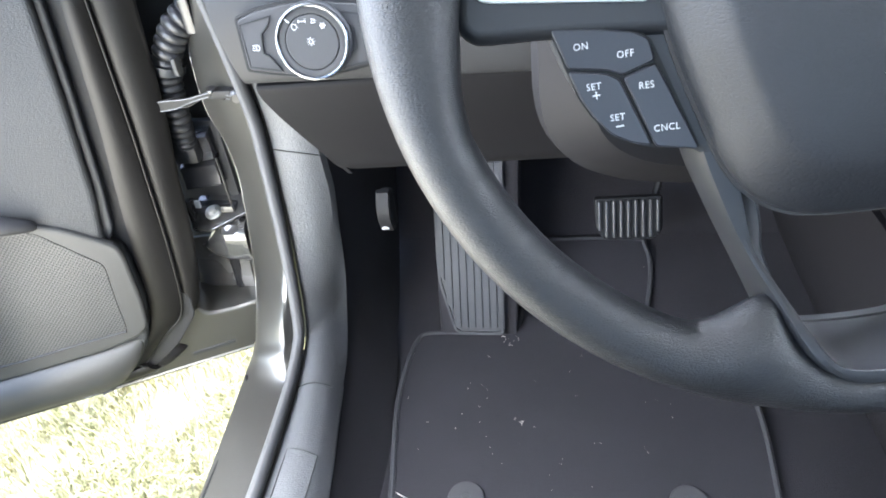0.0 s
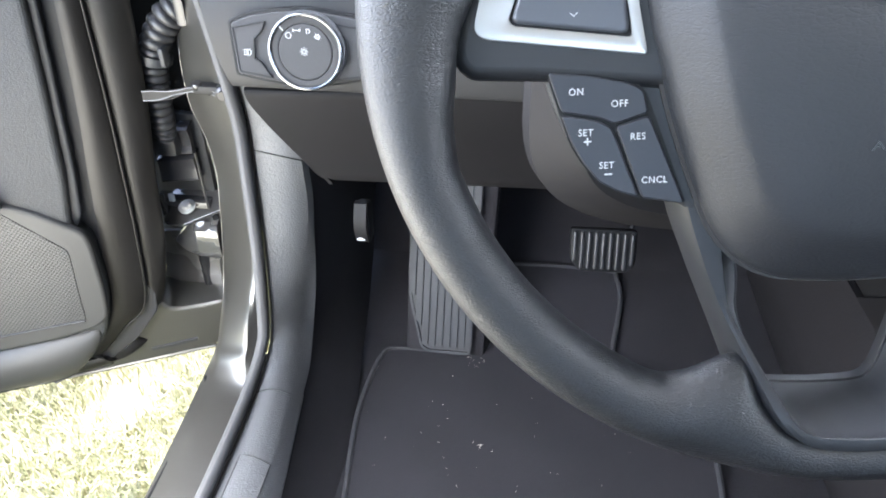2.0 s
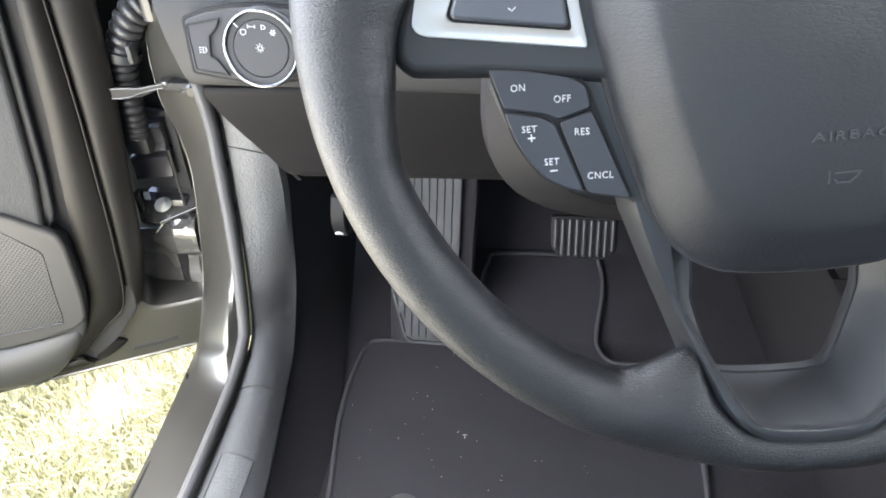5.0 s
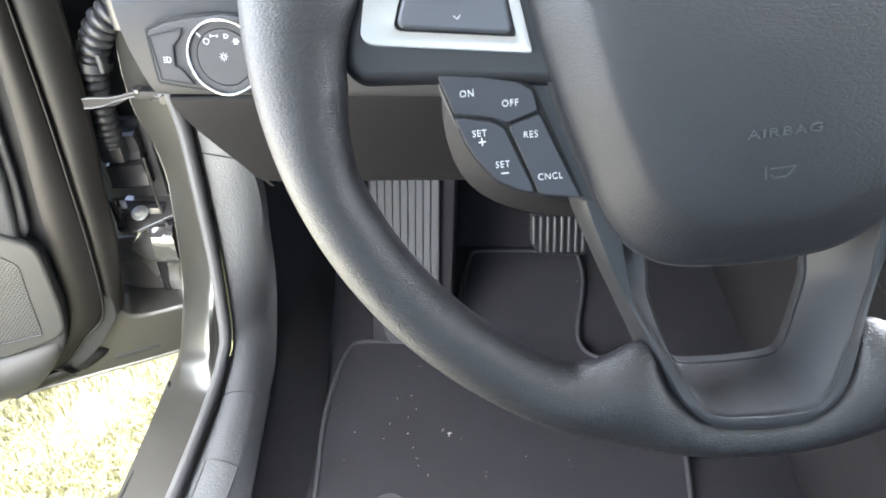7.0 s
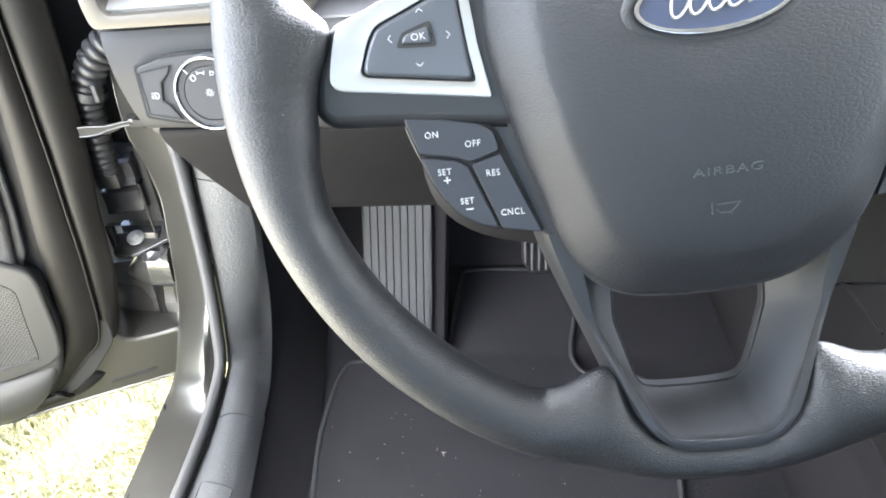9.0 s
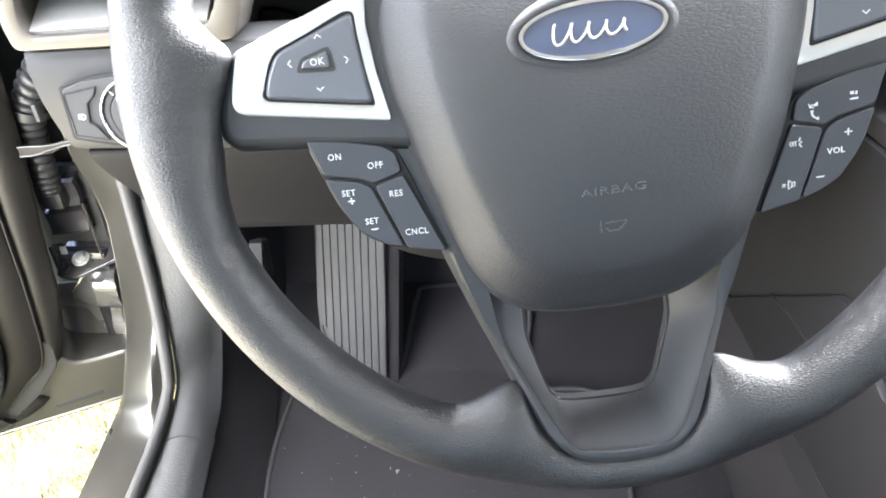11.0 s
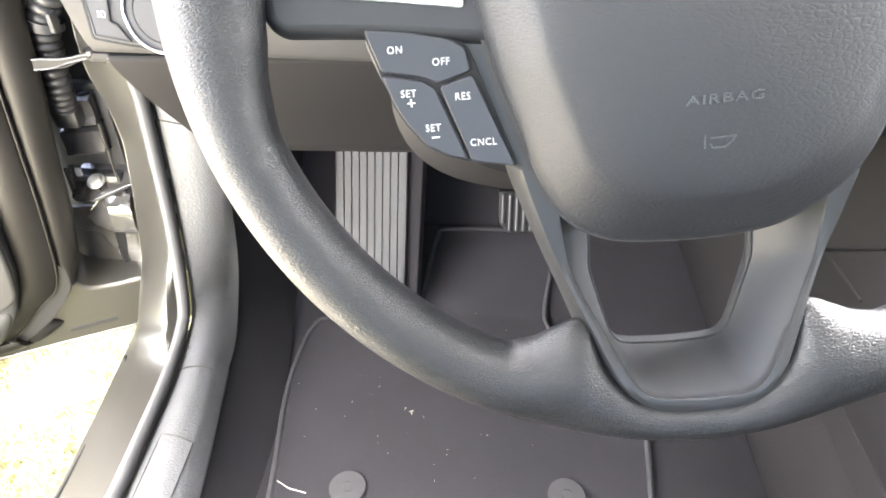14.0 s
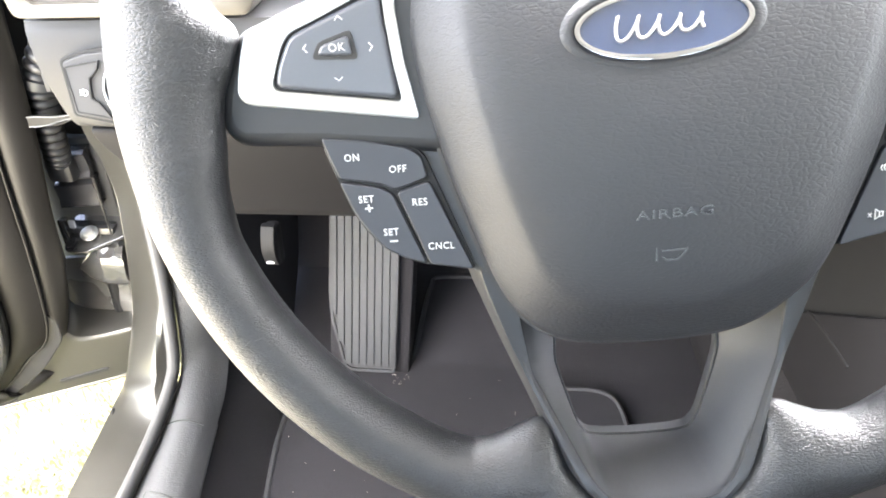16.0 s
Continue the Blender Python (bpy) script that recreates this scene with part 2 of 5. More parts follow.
def grid(rows, close_u=False, close_v=False, cap=False):
    """Faces between rows of points."""
    bm = bmesh.new()
    vs = [[bm.verts.new(p) for p in row] for row in rows]
    nu, nv = len(vs), len(vs[0])
    for i in range(nu if close_u else nu - 1):
        for j in range(nv if close_v else nv - 1):
            a, b, c, d = vs[i][j], vs[i][(j + 1) % nv], vs[(i + 1) % nu][(j + 1) % nv], vs[(i + 1) % nu][j]
            bm.faces.new((a, b, c, d))
    if cap:
        bm.faces.new(vs[0])
        bm.faces.new(list(reversed(vs[-1])))
    return bm


def sheet(rows, thick, away):
    """A panel with thickness: the rows of points, and their copy moved along away."""
    away = np.array(away, float)
    away = away / np.linalg.norm(away) * thick
    front = [[np.array(p, float) for p in row] for row in rows]
    loops = [row + [p + away for p in reversed(row)] for row in front]
    bm = grid(loops, close_v=True)
    bm.verts.ensure_lookup_table()
    m, n = len(front[0]), 2 * len(front[0])
    for first in (0, (len(front) - 1) * n):
        for j in range(m - 1):
            bm.faces.new([bm.verts[first + k] for k in (j, j + 1, n - 2 - j, n - 1 - j)])
    return bm


def inset(outline, d):
    """The outline moved inwards by d."""
    pts = [np.array(p[:2], float) for p in outline]
    n = len(pts)
    area = sum(pts[k][0] * pts[(k + 1) % n][1] - pts[(k + 1) % n][0] * pts[k][1] for k in range(n))
    side = 1.0 if area > 0 else -1.0
    out = []
    for k in range(n):
        a, c = pts[k] - pts[k - 1], pts[(k + 1) % n] - pts[k]
        a, c = a / (np.linalg.norm(a) + 1e-12), c / (np.linalg.norm(c) + 1e-12)
        m = np.array((-(a + c)[1], (a + c)[0]))
        m = m / (np.linalg.norm(m) + 1e-12)
        stretch = 1 / max(0.5, float(np.dot(m, np.array((-a[1], a[0])))))
        out.append(tuple(pts[k] + side * d * stretch * m))
    return out


def prism(outline, w0, w1, bevel=0.0, segments=2):
    """A plate with the outline in x, y between the heights w0 and w1, its upper edge rounded."""
    loops = [(outline, w0)]
    if bevel:
        for k in range(segments + 1):
            f = math.pi / 2 * k / segments
            loops.append((inset(outline, bevel * (1 - math.cos(f))) if k else outline, w1 - bevel * (1 - math.sin(f))))
    else:
        loops.append((outline, w1))
    bm = grid([[(p[0], p[1], w) for p in line] for line, w in loops], close_v=True, cap=True)
    bmesh.ops.dissolve_degenerate(bm, dist=2e-6, edges=bm.edges[:])
    return bm


def plate(corners, r, w0, w1, bevel, segments=4):
    """A plate with rounded corners and a rounded upper edge."""
    loops = [(0.0, w0)]
    for k in range(segments + 1):
        f = math.pi / 2 * k / segments
        loops.append((bevel * (1 - math.cos(f)), w1 - bevel * (1 - math.sin(f))))
    return grid([[(*p, w) for p in rounded(inset(corners, d) if d else corners, max(r - d, 0.0004), 5)] for d, w in loops], close_v=True, cap=True)


def band(outer, inner, w0, w1, bevel=0.0):
    """A frame between two outlines of as many points."""
    n = len(outer)
    bm = bmesh.new()
    lo = [bm.verts.new((x, y, w0)) for x, y in outer]
    to = [bm.verts.new((x, y, w1)) for x, y in outer]
    li = [bm.verts.new((x, y, w0)) for x, y in inner]
    ti = [bm.verts.new((x, y, w1)) for x, y in inner]
    for i in range(n):
        k = (i + 1) % n
        bm.faces.new((lo[i], lo[k], to[k], to[i]))
        bm.faces.new((ti[i], ti[k], li[k], li[i]))
        bm.faces.new((to[i], to[k], ti[k], ti[i]))
        bm.faces.new((li[i], li[k], lo[k], lo[i]))
    if bevel:
        edges = [e for e in bm.edges if all(abs(v.co.z - w1) < 1e-7 for v in e.verts) and (
            (e.verts[0] in to and e.verts[1] in to) or (e.verts[0] in ti and e.verts[1] in ti))]
        bmesh.ops.bevel(bm, geom=edges, offset=bevel, segments=2, affect="EDGES", profile=0.6)
    return bm


def tube(path, radius, sides=10, closed=False, flat=1.0, ripple=None):
    """A round bar along a path; ripple(i) scales the radius."""
    pts = [Vector(p) for p in path]
    n = len(pts)
    rows = []
    ref = Vector((0.137, 0.31, 0.94)).normalized()
    for i, p in enumerate(pts):
        a = pts[(i - 1) % n] if closed or i > 0 else p
        b = pts[(i + 1) % n] if closed or i < n - 1 else p
        d = (b - a).normalized()
        u = (ref - d * ref.dot(d)).normalized()
        v = d.cross(u)
        ref = u
        r = radius * (ripple(i) if ripple else 1.0)
        rows.append([p + r * (math.cos(2 * math.pi * k / sides) * u + flat * math.sin(2 * math.pi * k / sides) * v) for k in range(sides)])
    return grid(rows, close_u=closed, close_v=True, cap=not closed)


def box(x0, x1, y0, y1, z0, z1, bevel=0.0, segments=2):
    bm = bmesh.new()
    bmesh.ops.create_cube(bm, size=1.0)
    for v in bm.verts:
        v.co = Vector((x0 + (v.co.x + 0.5) * (x1 - x0), y0 + (v.co.y + 0.5) * (y1 - y0), z0 + (v.co.z + 0.5) * (z1 - z0)))
    if bevel:
        bmesh.ops.bevel(bm, geom=list(bm.edges), offset=bevel, segments=segments, affect="EDGES", profile=0.6)
    return bm


def disc(x, y, r, w0, w1, sides=40, bevel=0.0, ry=None):
    ry = ry or r
    return prism([(x + r * math.cos(2 * math.pi * k / sides), y + ry * math.sin(2 * math.pi * k / sides)) for k in range(sides)], w0, w1, bevel)


def ring(x, y, r_out, r_in, w0, w1, sides=56, bevel=0.0):
    turn = [(math.cos(2 * math.pi * k / sides), math.sin(2 * math.pi * k / sides)) for k in range(sides)]
    return band([(x + r_out * c, y + r_out * s) for c, s in turn], [(x + r_in * c, y + r_in * s) for c, s in turn], w0, w1, bevel)


def rounded(points, r, per=4):
    """An outline with its corners rounded."""
    out = []
    n = len(points)
    for i in range(n):
        a, b, c = (np.array(points[(i + k) % n], float) for k in (-1, 0, 1))
        da, dc = np.linalg.norm(a - b), np.linalg.norm(c - b)
        q = min(r, 0.45 * da, 0.45 * dc)
        p0, p1 = b + (a - b) / da * q, b + (c - b) / dc * q
        for k in range(per + 1):
            s = k / per
            out.append(tuple((1 - s) ** 2 * p0 + 2 * s * (1 - s) * b + s * s * p1))
    return out


def merge(*bms):
    """Joins several meshes of one part."""
    out = bmesh.new()
    for b in bms:
        me = bpy.data.meshes.new("piece")
        b.to_mesh(me)
        b.free()
        out.from_mesh(me)
        bpy.data.meshes.remove(me)
    return out


def letters(text, size, depth, x, y, w, name, mat, parent, label="", turn=0.0, bold=0.0, wide=1.0):
    """Lettering in Blender's own font, centred at x, y on the height w."""
    cu = bpy.data.curves.new("letters", "FONT")
    cu.body, cu.size, cu.extrude, cu.offset = text, size, depth, bold
    cu.align_x, cu.align_y = "CENTER", "CENTER"
    cu.resolution_u = 3
    cu.space_character = 1.12
    ob = bpy.data.objects.new("letters", cu)
    scene.collection.objects.link(ob)
    me = bpy.data.meshes.new_from_object(ob.evaluated_get(bpy.context.evaluated_depsgraph_get()))
    bpy.data.objects.remove(ob)
    bpy.data.curves.remove(cu)
    me.transform(pose(x, y, w, 0, 0, turn) @ Matrix.Diagonal((wide, 1, 1, 1)))
    me.materials.clear()
    me.materials.append(mat)
    out = new(name, me)
    out.parent = parent
    return tagged(out, label) if label else out


def stroke(points, width, w0, w1):
    """A thin raised line through points in x, y."""
    pts = [np.array(p, float) for p in points]
    left, right = [], []
    for i, p in enumerate(pts):
        d = pts[min(i + 1, len(pts) - 1)] - pts[max(i - 1, 0)]
        d = d / np.linalg.norm(d)
        nrm = np.array((-d[1], d[0])) * width / 2
        left.append(tuple(p + nrm))
        right.append(tuple(p - nrm))
    return prism(left + right[::-1], w0, w1)


def near(d, half, soft):
    """1 within half of the middle, falling to 0 over soft."""
    s = min(1.0, max(0.0, (abs(d) - half) / soft))
    return 1 - s * s * (3 - 2 * s)


def mirror(points):
    return [(-x, y) for x, y in reversed(points)]

# ---- car shell: floor, sill, pillar, walls that close the cabin ----
OPENING = [(-0.456, -0.9, 0.352), (-0.456, -0.4, 0.352), (-0.457, 0.1, 0.352), (-0.459, 0.25, 0.353), (-0.462, 0.355, 0.357), (-0.462, 0.415, 0.377),
           (-0.462, 0.438, 0.401), (-0.462, 0.457, 0.469), (-0.462, 0.470, 0.541), (-0.462, 0.477, 0.609), (-0.462, 0.481, 0.651),
           (-0.462, 0.484, 0.696), (-0.462, 0.479, 0.737), (-0.462, 0.465, 0.80), (-0.462, 0.44, 0.90)]
INNER = [(-0.385, -0.900, 0.345), (-0.385, -0.400, 0.345), (-0.394, 0.100, 0.345), (-0.400, 0.220, 0.345), (-0.417, 0.364, 0.350), (-0.423, 0.438, 0.352),
         (-0.427, 0.497, 0.396), (-0.416, 0.499, 0.464), (-0.408, 0.495, 0.536), (-0.404, 0.497, 0.593), (-0.404, 0.494, 0.633),
         (-0.404, 0.492, 0.683), (-0.404, 0.488, 0.737), (-0.410, 0.511, 0.816), (-0.410, 0.493, 0.910)]
OUTER = [(-0.545, -0.9, 0.338), (-0.545, -0.4, 0.338), (-0.546, 0.1, 0.339), (-0.549, 0.25, 0.341), (-0.556, 0.385, 0.345), (-0.560, 0.445, 0.348),
         (-0.562, 0.478, 0.362), (-0.561, 0.510, 0.42), (-0.554, 0.522, 0.49), (-0.5470, 0.527, 0.56), (-0.5435, 0.529, 0.61),
         (-0.5475, 0.528, 0.66), (-0.558, 0.526, 0.71), (-0.560, 0.536, 0.784), (-0.56, 0.574, 0.86)]
opening, inner, outer = (spline(c, 5) for c in (OPENING, INNER, OUTER))


def across(a, b, s, bulge=0.0, way=(0, 0, 1)):
    return a + (b - a) * s + np.array(way) * bulge * math.sin(math.pi * s)


# split of the side trim: the sill scuff ends at the seam where the kick panel begins
SEAM = 4 * 5
kick_rows, sill_rows = [], []
for i, (a, b) in enumerate(zip(opening, inner)):
    up = min(1.0, max(0.0, (i - SEAM) / 20))
    way = np.array((0.6 * up, -0.5 * up, 1 - 0.8 * up))
    row = [across(a, b, s, 0.009, way) for s in np.linspace(0, 1, 9)]
    lip = b + np.array((0.012, 0.0, -0.02)) * (1 - up) + np.array((0.004, 0.012, 0)) * up
    row.append(lip)
    if i <= SEAM + 1:
        sill_rows.append([p + np.array((0, 0, -0.0012)) for p in row])
    if i >= SEAM:
        kick_rows.append([p + np.array((0, 0.0015, 0)) if i == SEAM else p for p in row])
sill_trim = thing("sill_trim", "charcoal grained plastic sill trim inside the door opening", "trim", kind="structure")
part("scuff_panel", sheet(sill_rows, 0.004, (0, 0, -1)), M["trim"], sill_trim)
kick = thing("kick_panel", "grey grained plastic kick panel beside the footwell", "trim", kind="structure")
part("panel", sheet(kick_rows, 0.004, (-0.4, 0.6, -0.2)), M["trim"], kick)
part("seam", tube([p + np.array((0.0006, -0.0006, 0.0)) for p in kick_rows[6 * 5 + 2][:-1]], 0.0009, 6), M["dark"], kick)
part("seam", tube([p + np.array((0.0, -0.001, 0.0004)) for p in kick_rows[0][:-1]], 0.0008, 6), M["dark"], kick)

hatch = thing("access_cover", "small rectangular cover let into the sill trim", "cover")


def sill_z(x):
    s = (x + 0.4575) / 0.0605
    return 0.3525 - 0.0075 * s + 0.009 * math.sin(math.pi * s) - 0.0012


lid_rows = [[(-0.4475 + 0.0410 * k / 8 + 0.012 * (0.2545 - y) * 0.5, y - 0.006 * k / 8, sill_z(-0.4475 + 0.0410 * k / 8) + 0.0006) for k in range(9)] for y in np.linspace(0.2545, 0.10, 14)]
edge = [*lid_rows[0], *[r[-1] for r in lid_rows[1:]], *lid_rows[-1][-2::-1], *[r[0] for r in lid_rows[-2:0:-1]]]
part("frame_gap", tube([(x, y, z - 0.0004) for x, y, z in edge], 0.0011, 6, True), M["dark"], hatch)
part("lid", sheet(lid_rows, 0.004, (0, 0, -1)), M["trim"], hatch)

seal = thing("door_seal", "grey-black rubber weatherstrip round the door opening", "seal")
path = [p + np.array((-0.0100, -0.0065, 0.0055)) for p in opening]
part("bulb", tube(path, 0.0112, 16, flat=0.75), M["seal"], seal)
part("lip", tube([p + np.array((0.0005, -0.002, 0.004)) for p in opening], 0.0012, 8), M["strip"], seal)

pillar_rows, edge_rows = [], []
for a, b in zip(opening, outer):
    a = a + np.array((-0.012, 0.005, -0.001))
    swell = 0.010 + 0.050 * math.exp(-((a[2] - 0.400) / 0.068) ** 2) * min(1.0, max(0.0, (a[1] - 0.25) / 0.12))
    lean = min(1.0, max(0.0, (a[1] - 0.36) / 0.06))
    row = []
    for s in np.linspace(0, 1, 19):
        swing = 0.010 * math.sin(math.pi * s) * (1 - 0.7 * lean) + lean * (swell - 0.010) * (0.9 * math.sin(math.pi / 2 * s / 0.20) ** 0.8 if s < 0.20 else 0.9 if s < 0.72 else 0.9 * math.cos(math.pi / 2 * (s - 0.72) / 0.28) ** 0.8)
        row.append(a + (b - a) * s + np.array((0.0, -0.8, 0.35)) * swing)
    edge_rows.append([b, b + lean * np.array((0.002, 0.012, -0.003)) + (1 - lean) * np.array((-0.003, 0.001, -0.010)),
                      b + lean * np.array((0.008, 0.06, -0.02)) + (1 - lean) * np.array((-0.004, 0.01, -0.05))])
    pillar_rows.append(row)
body = thing("car_body", "dark grey metallic car body round the open doorway", "car body", kind="structure")
part("door_pillar_and_sill", sheet(pillar_rows, 0.003, (-0.1, 0.5, -0.6)), M["paint"], body)
part("rolled_edge", sheet(edge_rows, 0.004, (0.6, 0.4, -0.3)), M["strip"], body)
rail = [(-0.541, y, 0.3405) for y in np.linspace(-0.9, 0.36, 12)]
part("rocker_strip", tube(rail + [(-0.5525, 0.385, 0.3465)], 0.0026, 8), M["black"], body, "black rubber strip along the sill edge")
part("rocker_strip", tube([(x + 0.009, y, z + 0.0016) for x, y, z in rail], 0.0016, 8), M["black"], body)
part("rocker", box(-0.56, -0.47, -0.9, 0.47, 0.14, 0.325, 0.02), M["paint"], body)
# unseen crosswise sheet, raised to keep the sun off the door pillar
part("fender_screen", sheet([[(x, 0.70 + 0.1 * (x + 0.56), z) for x in np.linspace(-0.50, -0.67, 8)] for z in np.linspace(0.12, 1.10, 10)], 0.01, (0, 1, 0)), M["paint"], body)
# dark sheet added to hide the lawn and keep the hinge gap dark
part("gap_backing", sheet([[(x, 0.60 + 0.02 * math.sin(40 * x), z) for x in np.linspace(-0.545, -0.74, 14)] for z in np.linspace(0.335, 1.0, 10)], 0.006, (0, 1, 0)), M["dark"], body)
part("hinge_pillar", sheet([[(q[0] - 0.003 - 0.012 * k / 5, q[1] + 0.004 + 0.19 * (k / 5) ** 2, q[2]) for k in range(6)] for q in outer[6 * 5:]], 0.004, (1, 0, 0)), M["jamb"], body)
part("roof", sheet([[(x, y, 1.44 - 0.08 * (x / 0.7) ** 2 - 0.05 * max(0, -y - 0.8)) for x in np.linspace(-0.62, 1.32, 14)] for y in np.linspace(-2.2, 0.03, 12)], 0.03, (0, 0, 1)), M["head"], body)
part("rear_wall", box(-0.55, 1.3, -2.25, -2.2, 0.2, 1.05), M["matte"], body)
part("far_side", box(1.22, 1.28, -2.2, 0.9, 0.2, 0.98), M["matte"], body)
part("near_rear_side", box(-0.58, -0.53, -2.2, -0.75, 0.2, 0.98), M["matte"], body)
part("centre_pillar", box(-0.56, -0.5, -0.86, -0.72, 0.3, 1.42, 0.01), M["matte"], body)
part("windscreen_pillar", tube([(-0.50, 0.95, 0.98), (-0.50, 0.50, 1.22), (-0.50, 0.04, 1.41)], 0.035, 10), M["matte"], body)
part("windscreen_pillar", tube([(1.18, 0.95, 0.98), (1.18, 0.50, 1.22), (1.18, 0.04, 1.41)], 0.035, 10), M["matte"], body)
part("bonnet", box(-0.62, 1.5, 0.98, 1.9, 0.86, 0.96, 0.03), M["paint"], body)
part("floor_pan", box(0.40, 1.22, -2.2, 0.9, 0.20, 0.235), M["carpet"], body)
part("floor_pan", box(-0.53, 0.40, -2.2, -0.9, 0.20, 0.235), M["carpet"], body)
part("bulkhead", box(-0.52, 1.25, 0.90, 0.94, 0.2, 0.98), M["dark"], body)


def floor_z(y):
    """Flat under the mat, then up the toe board."""
    if y < 0.60:
        return 0.244
    if y < 0.78:
        return 0.244 + 0.33 * (y - 0.60)
    return 0.3034 + 1.7 * (y - 0.78)


floor_rows = [[(x, y, floor_z(y) + 0.004 * noise.noise((x * 7, y * 7, 0))) for x in np.linspace(-0.42, 0.36, 40)]
              for y in [*np.linspace(-0.9, 0.58, 40), *np.linspace(0.6, 0.92, 22)]]
finish(sheet(floor_rows, 0.01, (0, 0, -1)), "floor", M["carpet"])
tagged(bpy.data.objects["floor"], "black carpet of the driver's footwell", "floor", kind="structure")
side_rows = []
for i, b in enumerate(inner):
    up = min(1.0, max(0.0, (i - SEAM) / 18))
    top = b + np.array((-0.004, 0.002 * up, -0.006 * (1 - up)))
    low = np.array((-0.340 - 0.045 * up, b[1], 0.240))
    far = np.array((-0.40, 0.93, max(0.30, b[2] - 0.05)))
    mid = (1 - up) * low + up * far
    side_rows.append([across(top, mid, s, -0.004 * (1 - up) + 0.02 * up, (1, 0, 0.4)) + 0.0025 * np.array((noise.noise((i * 0.3, s * 9, 3)), 0, 0)) for s in np.linspace(0, 1, 12)])
finish(sheet(side_rows, 0.006, (-1, 0.2, -0.5)), "wall_carpet", M["carpet"])
tagged(bpy.data.objects["wall_carpet"], "black carpet rising to the kick panel and sill", "carpet", kind="structure")

# ---- centre console side ----
console = thing("centre_console", "dark grey plastic side of the centre console", "console")
side_m = Matrix(((0, 0, 1, 0), (1, 0, 0, 0), (0, 1, 0, 0), (0, 0, 0, 1)))
part("upper_panel", box(0.258, 0.29, -0.6, 0.66, 0.60, 0.862, 0.004), M["black"], console)
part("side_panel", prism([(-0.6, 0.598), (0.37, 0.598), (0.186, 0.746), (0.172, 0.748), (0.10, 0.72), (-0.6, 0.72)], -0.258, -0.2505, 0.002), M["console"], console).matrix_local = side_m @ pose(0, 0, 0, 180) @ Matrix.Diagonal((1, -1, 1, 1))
part("seam", tube(spline([(0.2506, 0.275, 0.676), (0.2504, 0.245, 0.681), (0.2504, 0.196, 0.684)], 5), 0.0016, 6), M["black"], console)
part("edge_strip", sheet([[(0.2465 + 0.0035 * (k / 4), y, 0.570 + 0.028 * k / 4) for y in np.linspace(-0.6, 0.215, 10)] for k in range(5)], 0.006, (1, 0, 0)), M["console"], console)
part("lower_carpet", sheet([[(0.270 + 0.09 * ((0.574 - z) / 0.33) ** 2 - 0.02, y, z) for y in np.linspace(-0.6, 0.9, 16)] for z in np.linspace(0.236, 0.60, 9)], 0.01, (1, 0, 0)), M["shaded_carpet"], console)
# unseen dark box added so that no lawn light leaks past the console
part("leak_backing", box(0.355, 0.46, -0.6, 0.9, 0.2, 0.79, 0.004), M["dark"], console)
part("knee_wall", sheet([[(x, 0.31 + 0.05 * (0.86 - z), z) for x in np.linspace(0.262, 0.40, 8)] for z in np.linspace(0.66, 1.0, 8)], 0.01, (0, 1, 0)), M["console"], console)
part("console_top", box(0.262, 0.46, -0.6, 0.5, 0.862, 0.88, 0.006), M["matte"], console)

# ---- floor mat ----
MAT = [(-0.322, -0.35), (-0.322, 0.10), (-0.324, 0.25), (-0.341, 0.40), (-0.340, 0.485), (-0.330, 0.553), (-0.305, 0.574), (-0.190, 0.575), (-0.162, 0.590),
       (-0.151, 0.628), (-0.143, 0.70), (-0.134, 0.748), (-0.112, 0.768), (0.048, 0.770), (0.070, 0.752), (0.074, 0.70), (0.060, 0.62), (0.064, 0.580), (0.085, 0.558),
       (0.150, 0.556), (0.184, 0.53), (0.192, 0.44), (0.190, 0.36), (0.179, 0.25), (0.176, 0.10), (0.174, -0.35)]


def inside(x, y, poly):
    hit = False
    for (xa, ya), (xb, yb) in zip(poly, poly[1:] + poly[:1]):
        if (ya > y) != (yb > y) and x < (xb - xa) * (y - ya) / (yb - ya) + xa:
            hit = not hit
    return hit


floor_mat = thing("floor_mat", "black felt car mat with stitched edge on the carpet", "floor mat")
outline = [tuple(p) for p in spline(MAT, 4, True)]
bm = bmesh.new()
top = [bm.verts.new((x, y, floor_z(y) + 0.009)) for x, y in outline]
low = [bm.verts.new((x, y, floor_z(y) + 0.003)) for x, y in outline]
n = len(outline)
for i in range(n):
    bm.faces.new((low[i], low[(i + 1) % n], top[(i + 1) % n], top[i]))
lid = bm.faces.new(top)
bmesh.ops.triangulate(bm, faces=[lid])
for cut in (0.598, 0.66, 0.72):
    bmesh.ops.bisect_plane(bm, geom=bm.verts[:] + bm.edges[:] + bm.faces[:], plane_co=(0, cut, 0), plane_no=(0, 1, 0))
for v in bm.verts:
    if v.co.z > floor_z(v.co.y) + 0.005 or v.co.y > 0.59:
        if v.co.z > floor_z(v.co.y) + 0.0045 or not v.is_boundary:
            v.co.z = max(v.co.z, floor_z(v.co.y) + 0.009)
part("felt", bm, M["mat"], floor_mat, sharp=60)
part("binding", tube([(x, y, floor_z(y) + 0.0085) for x, y in outline], 0.0042, 8, True), M["binding"], floor_mat, "stitched black edge binding")
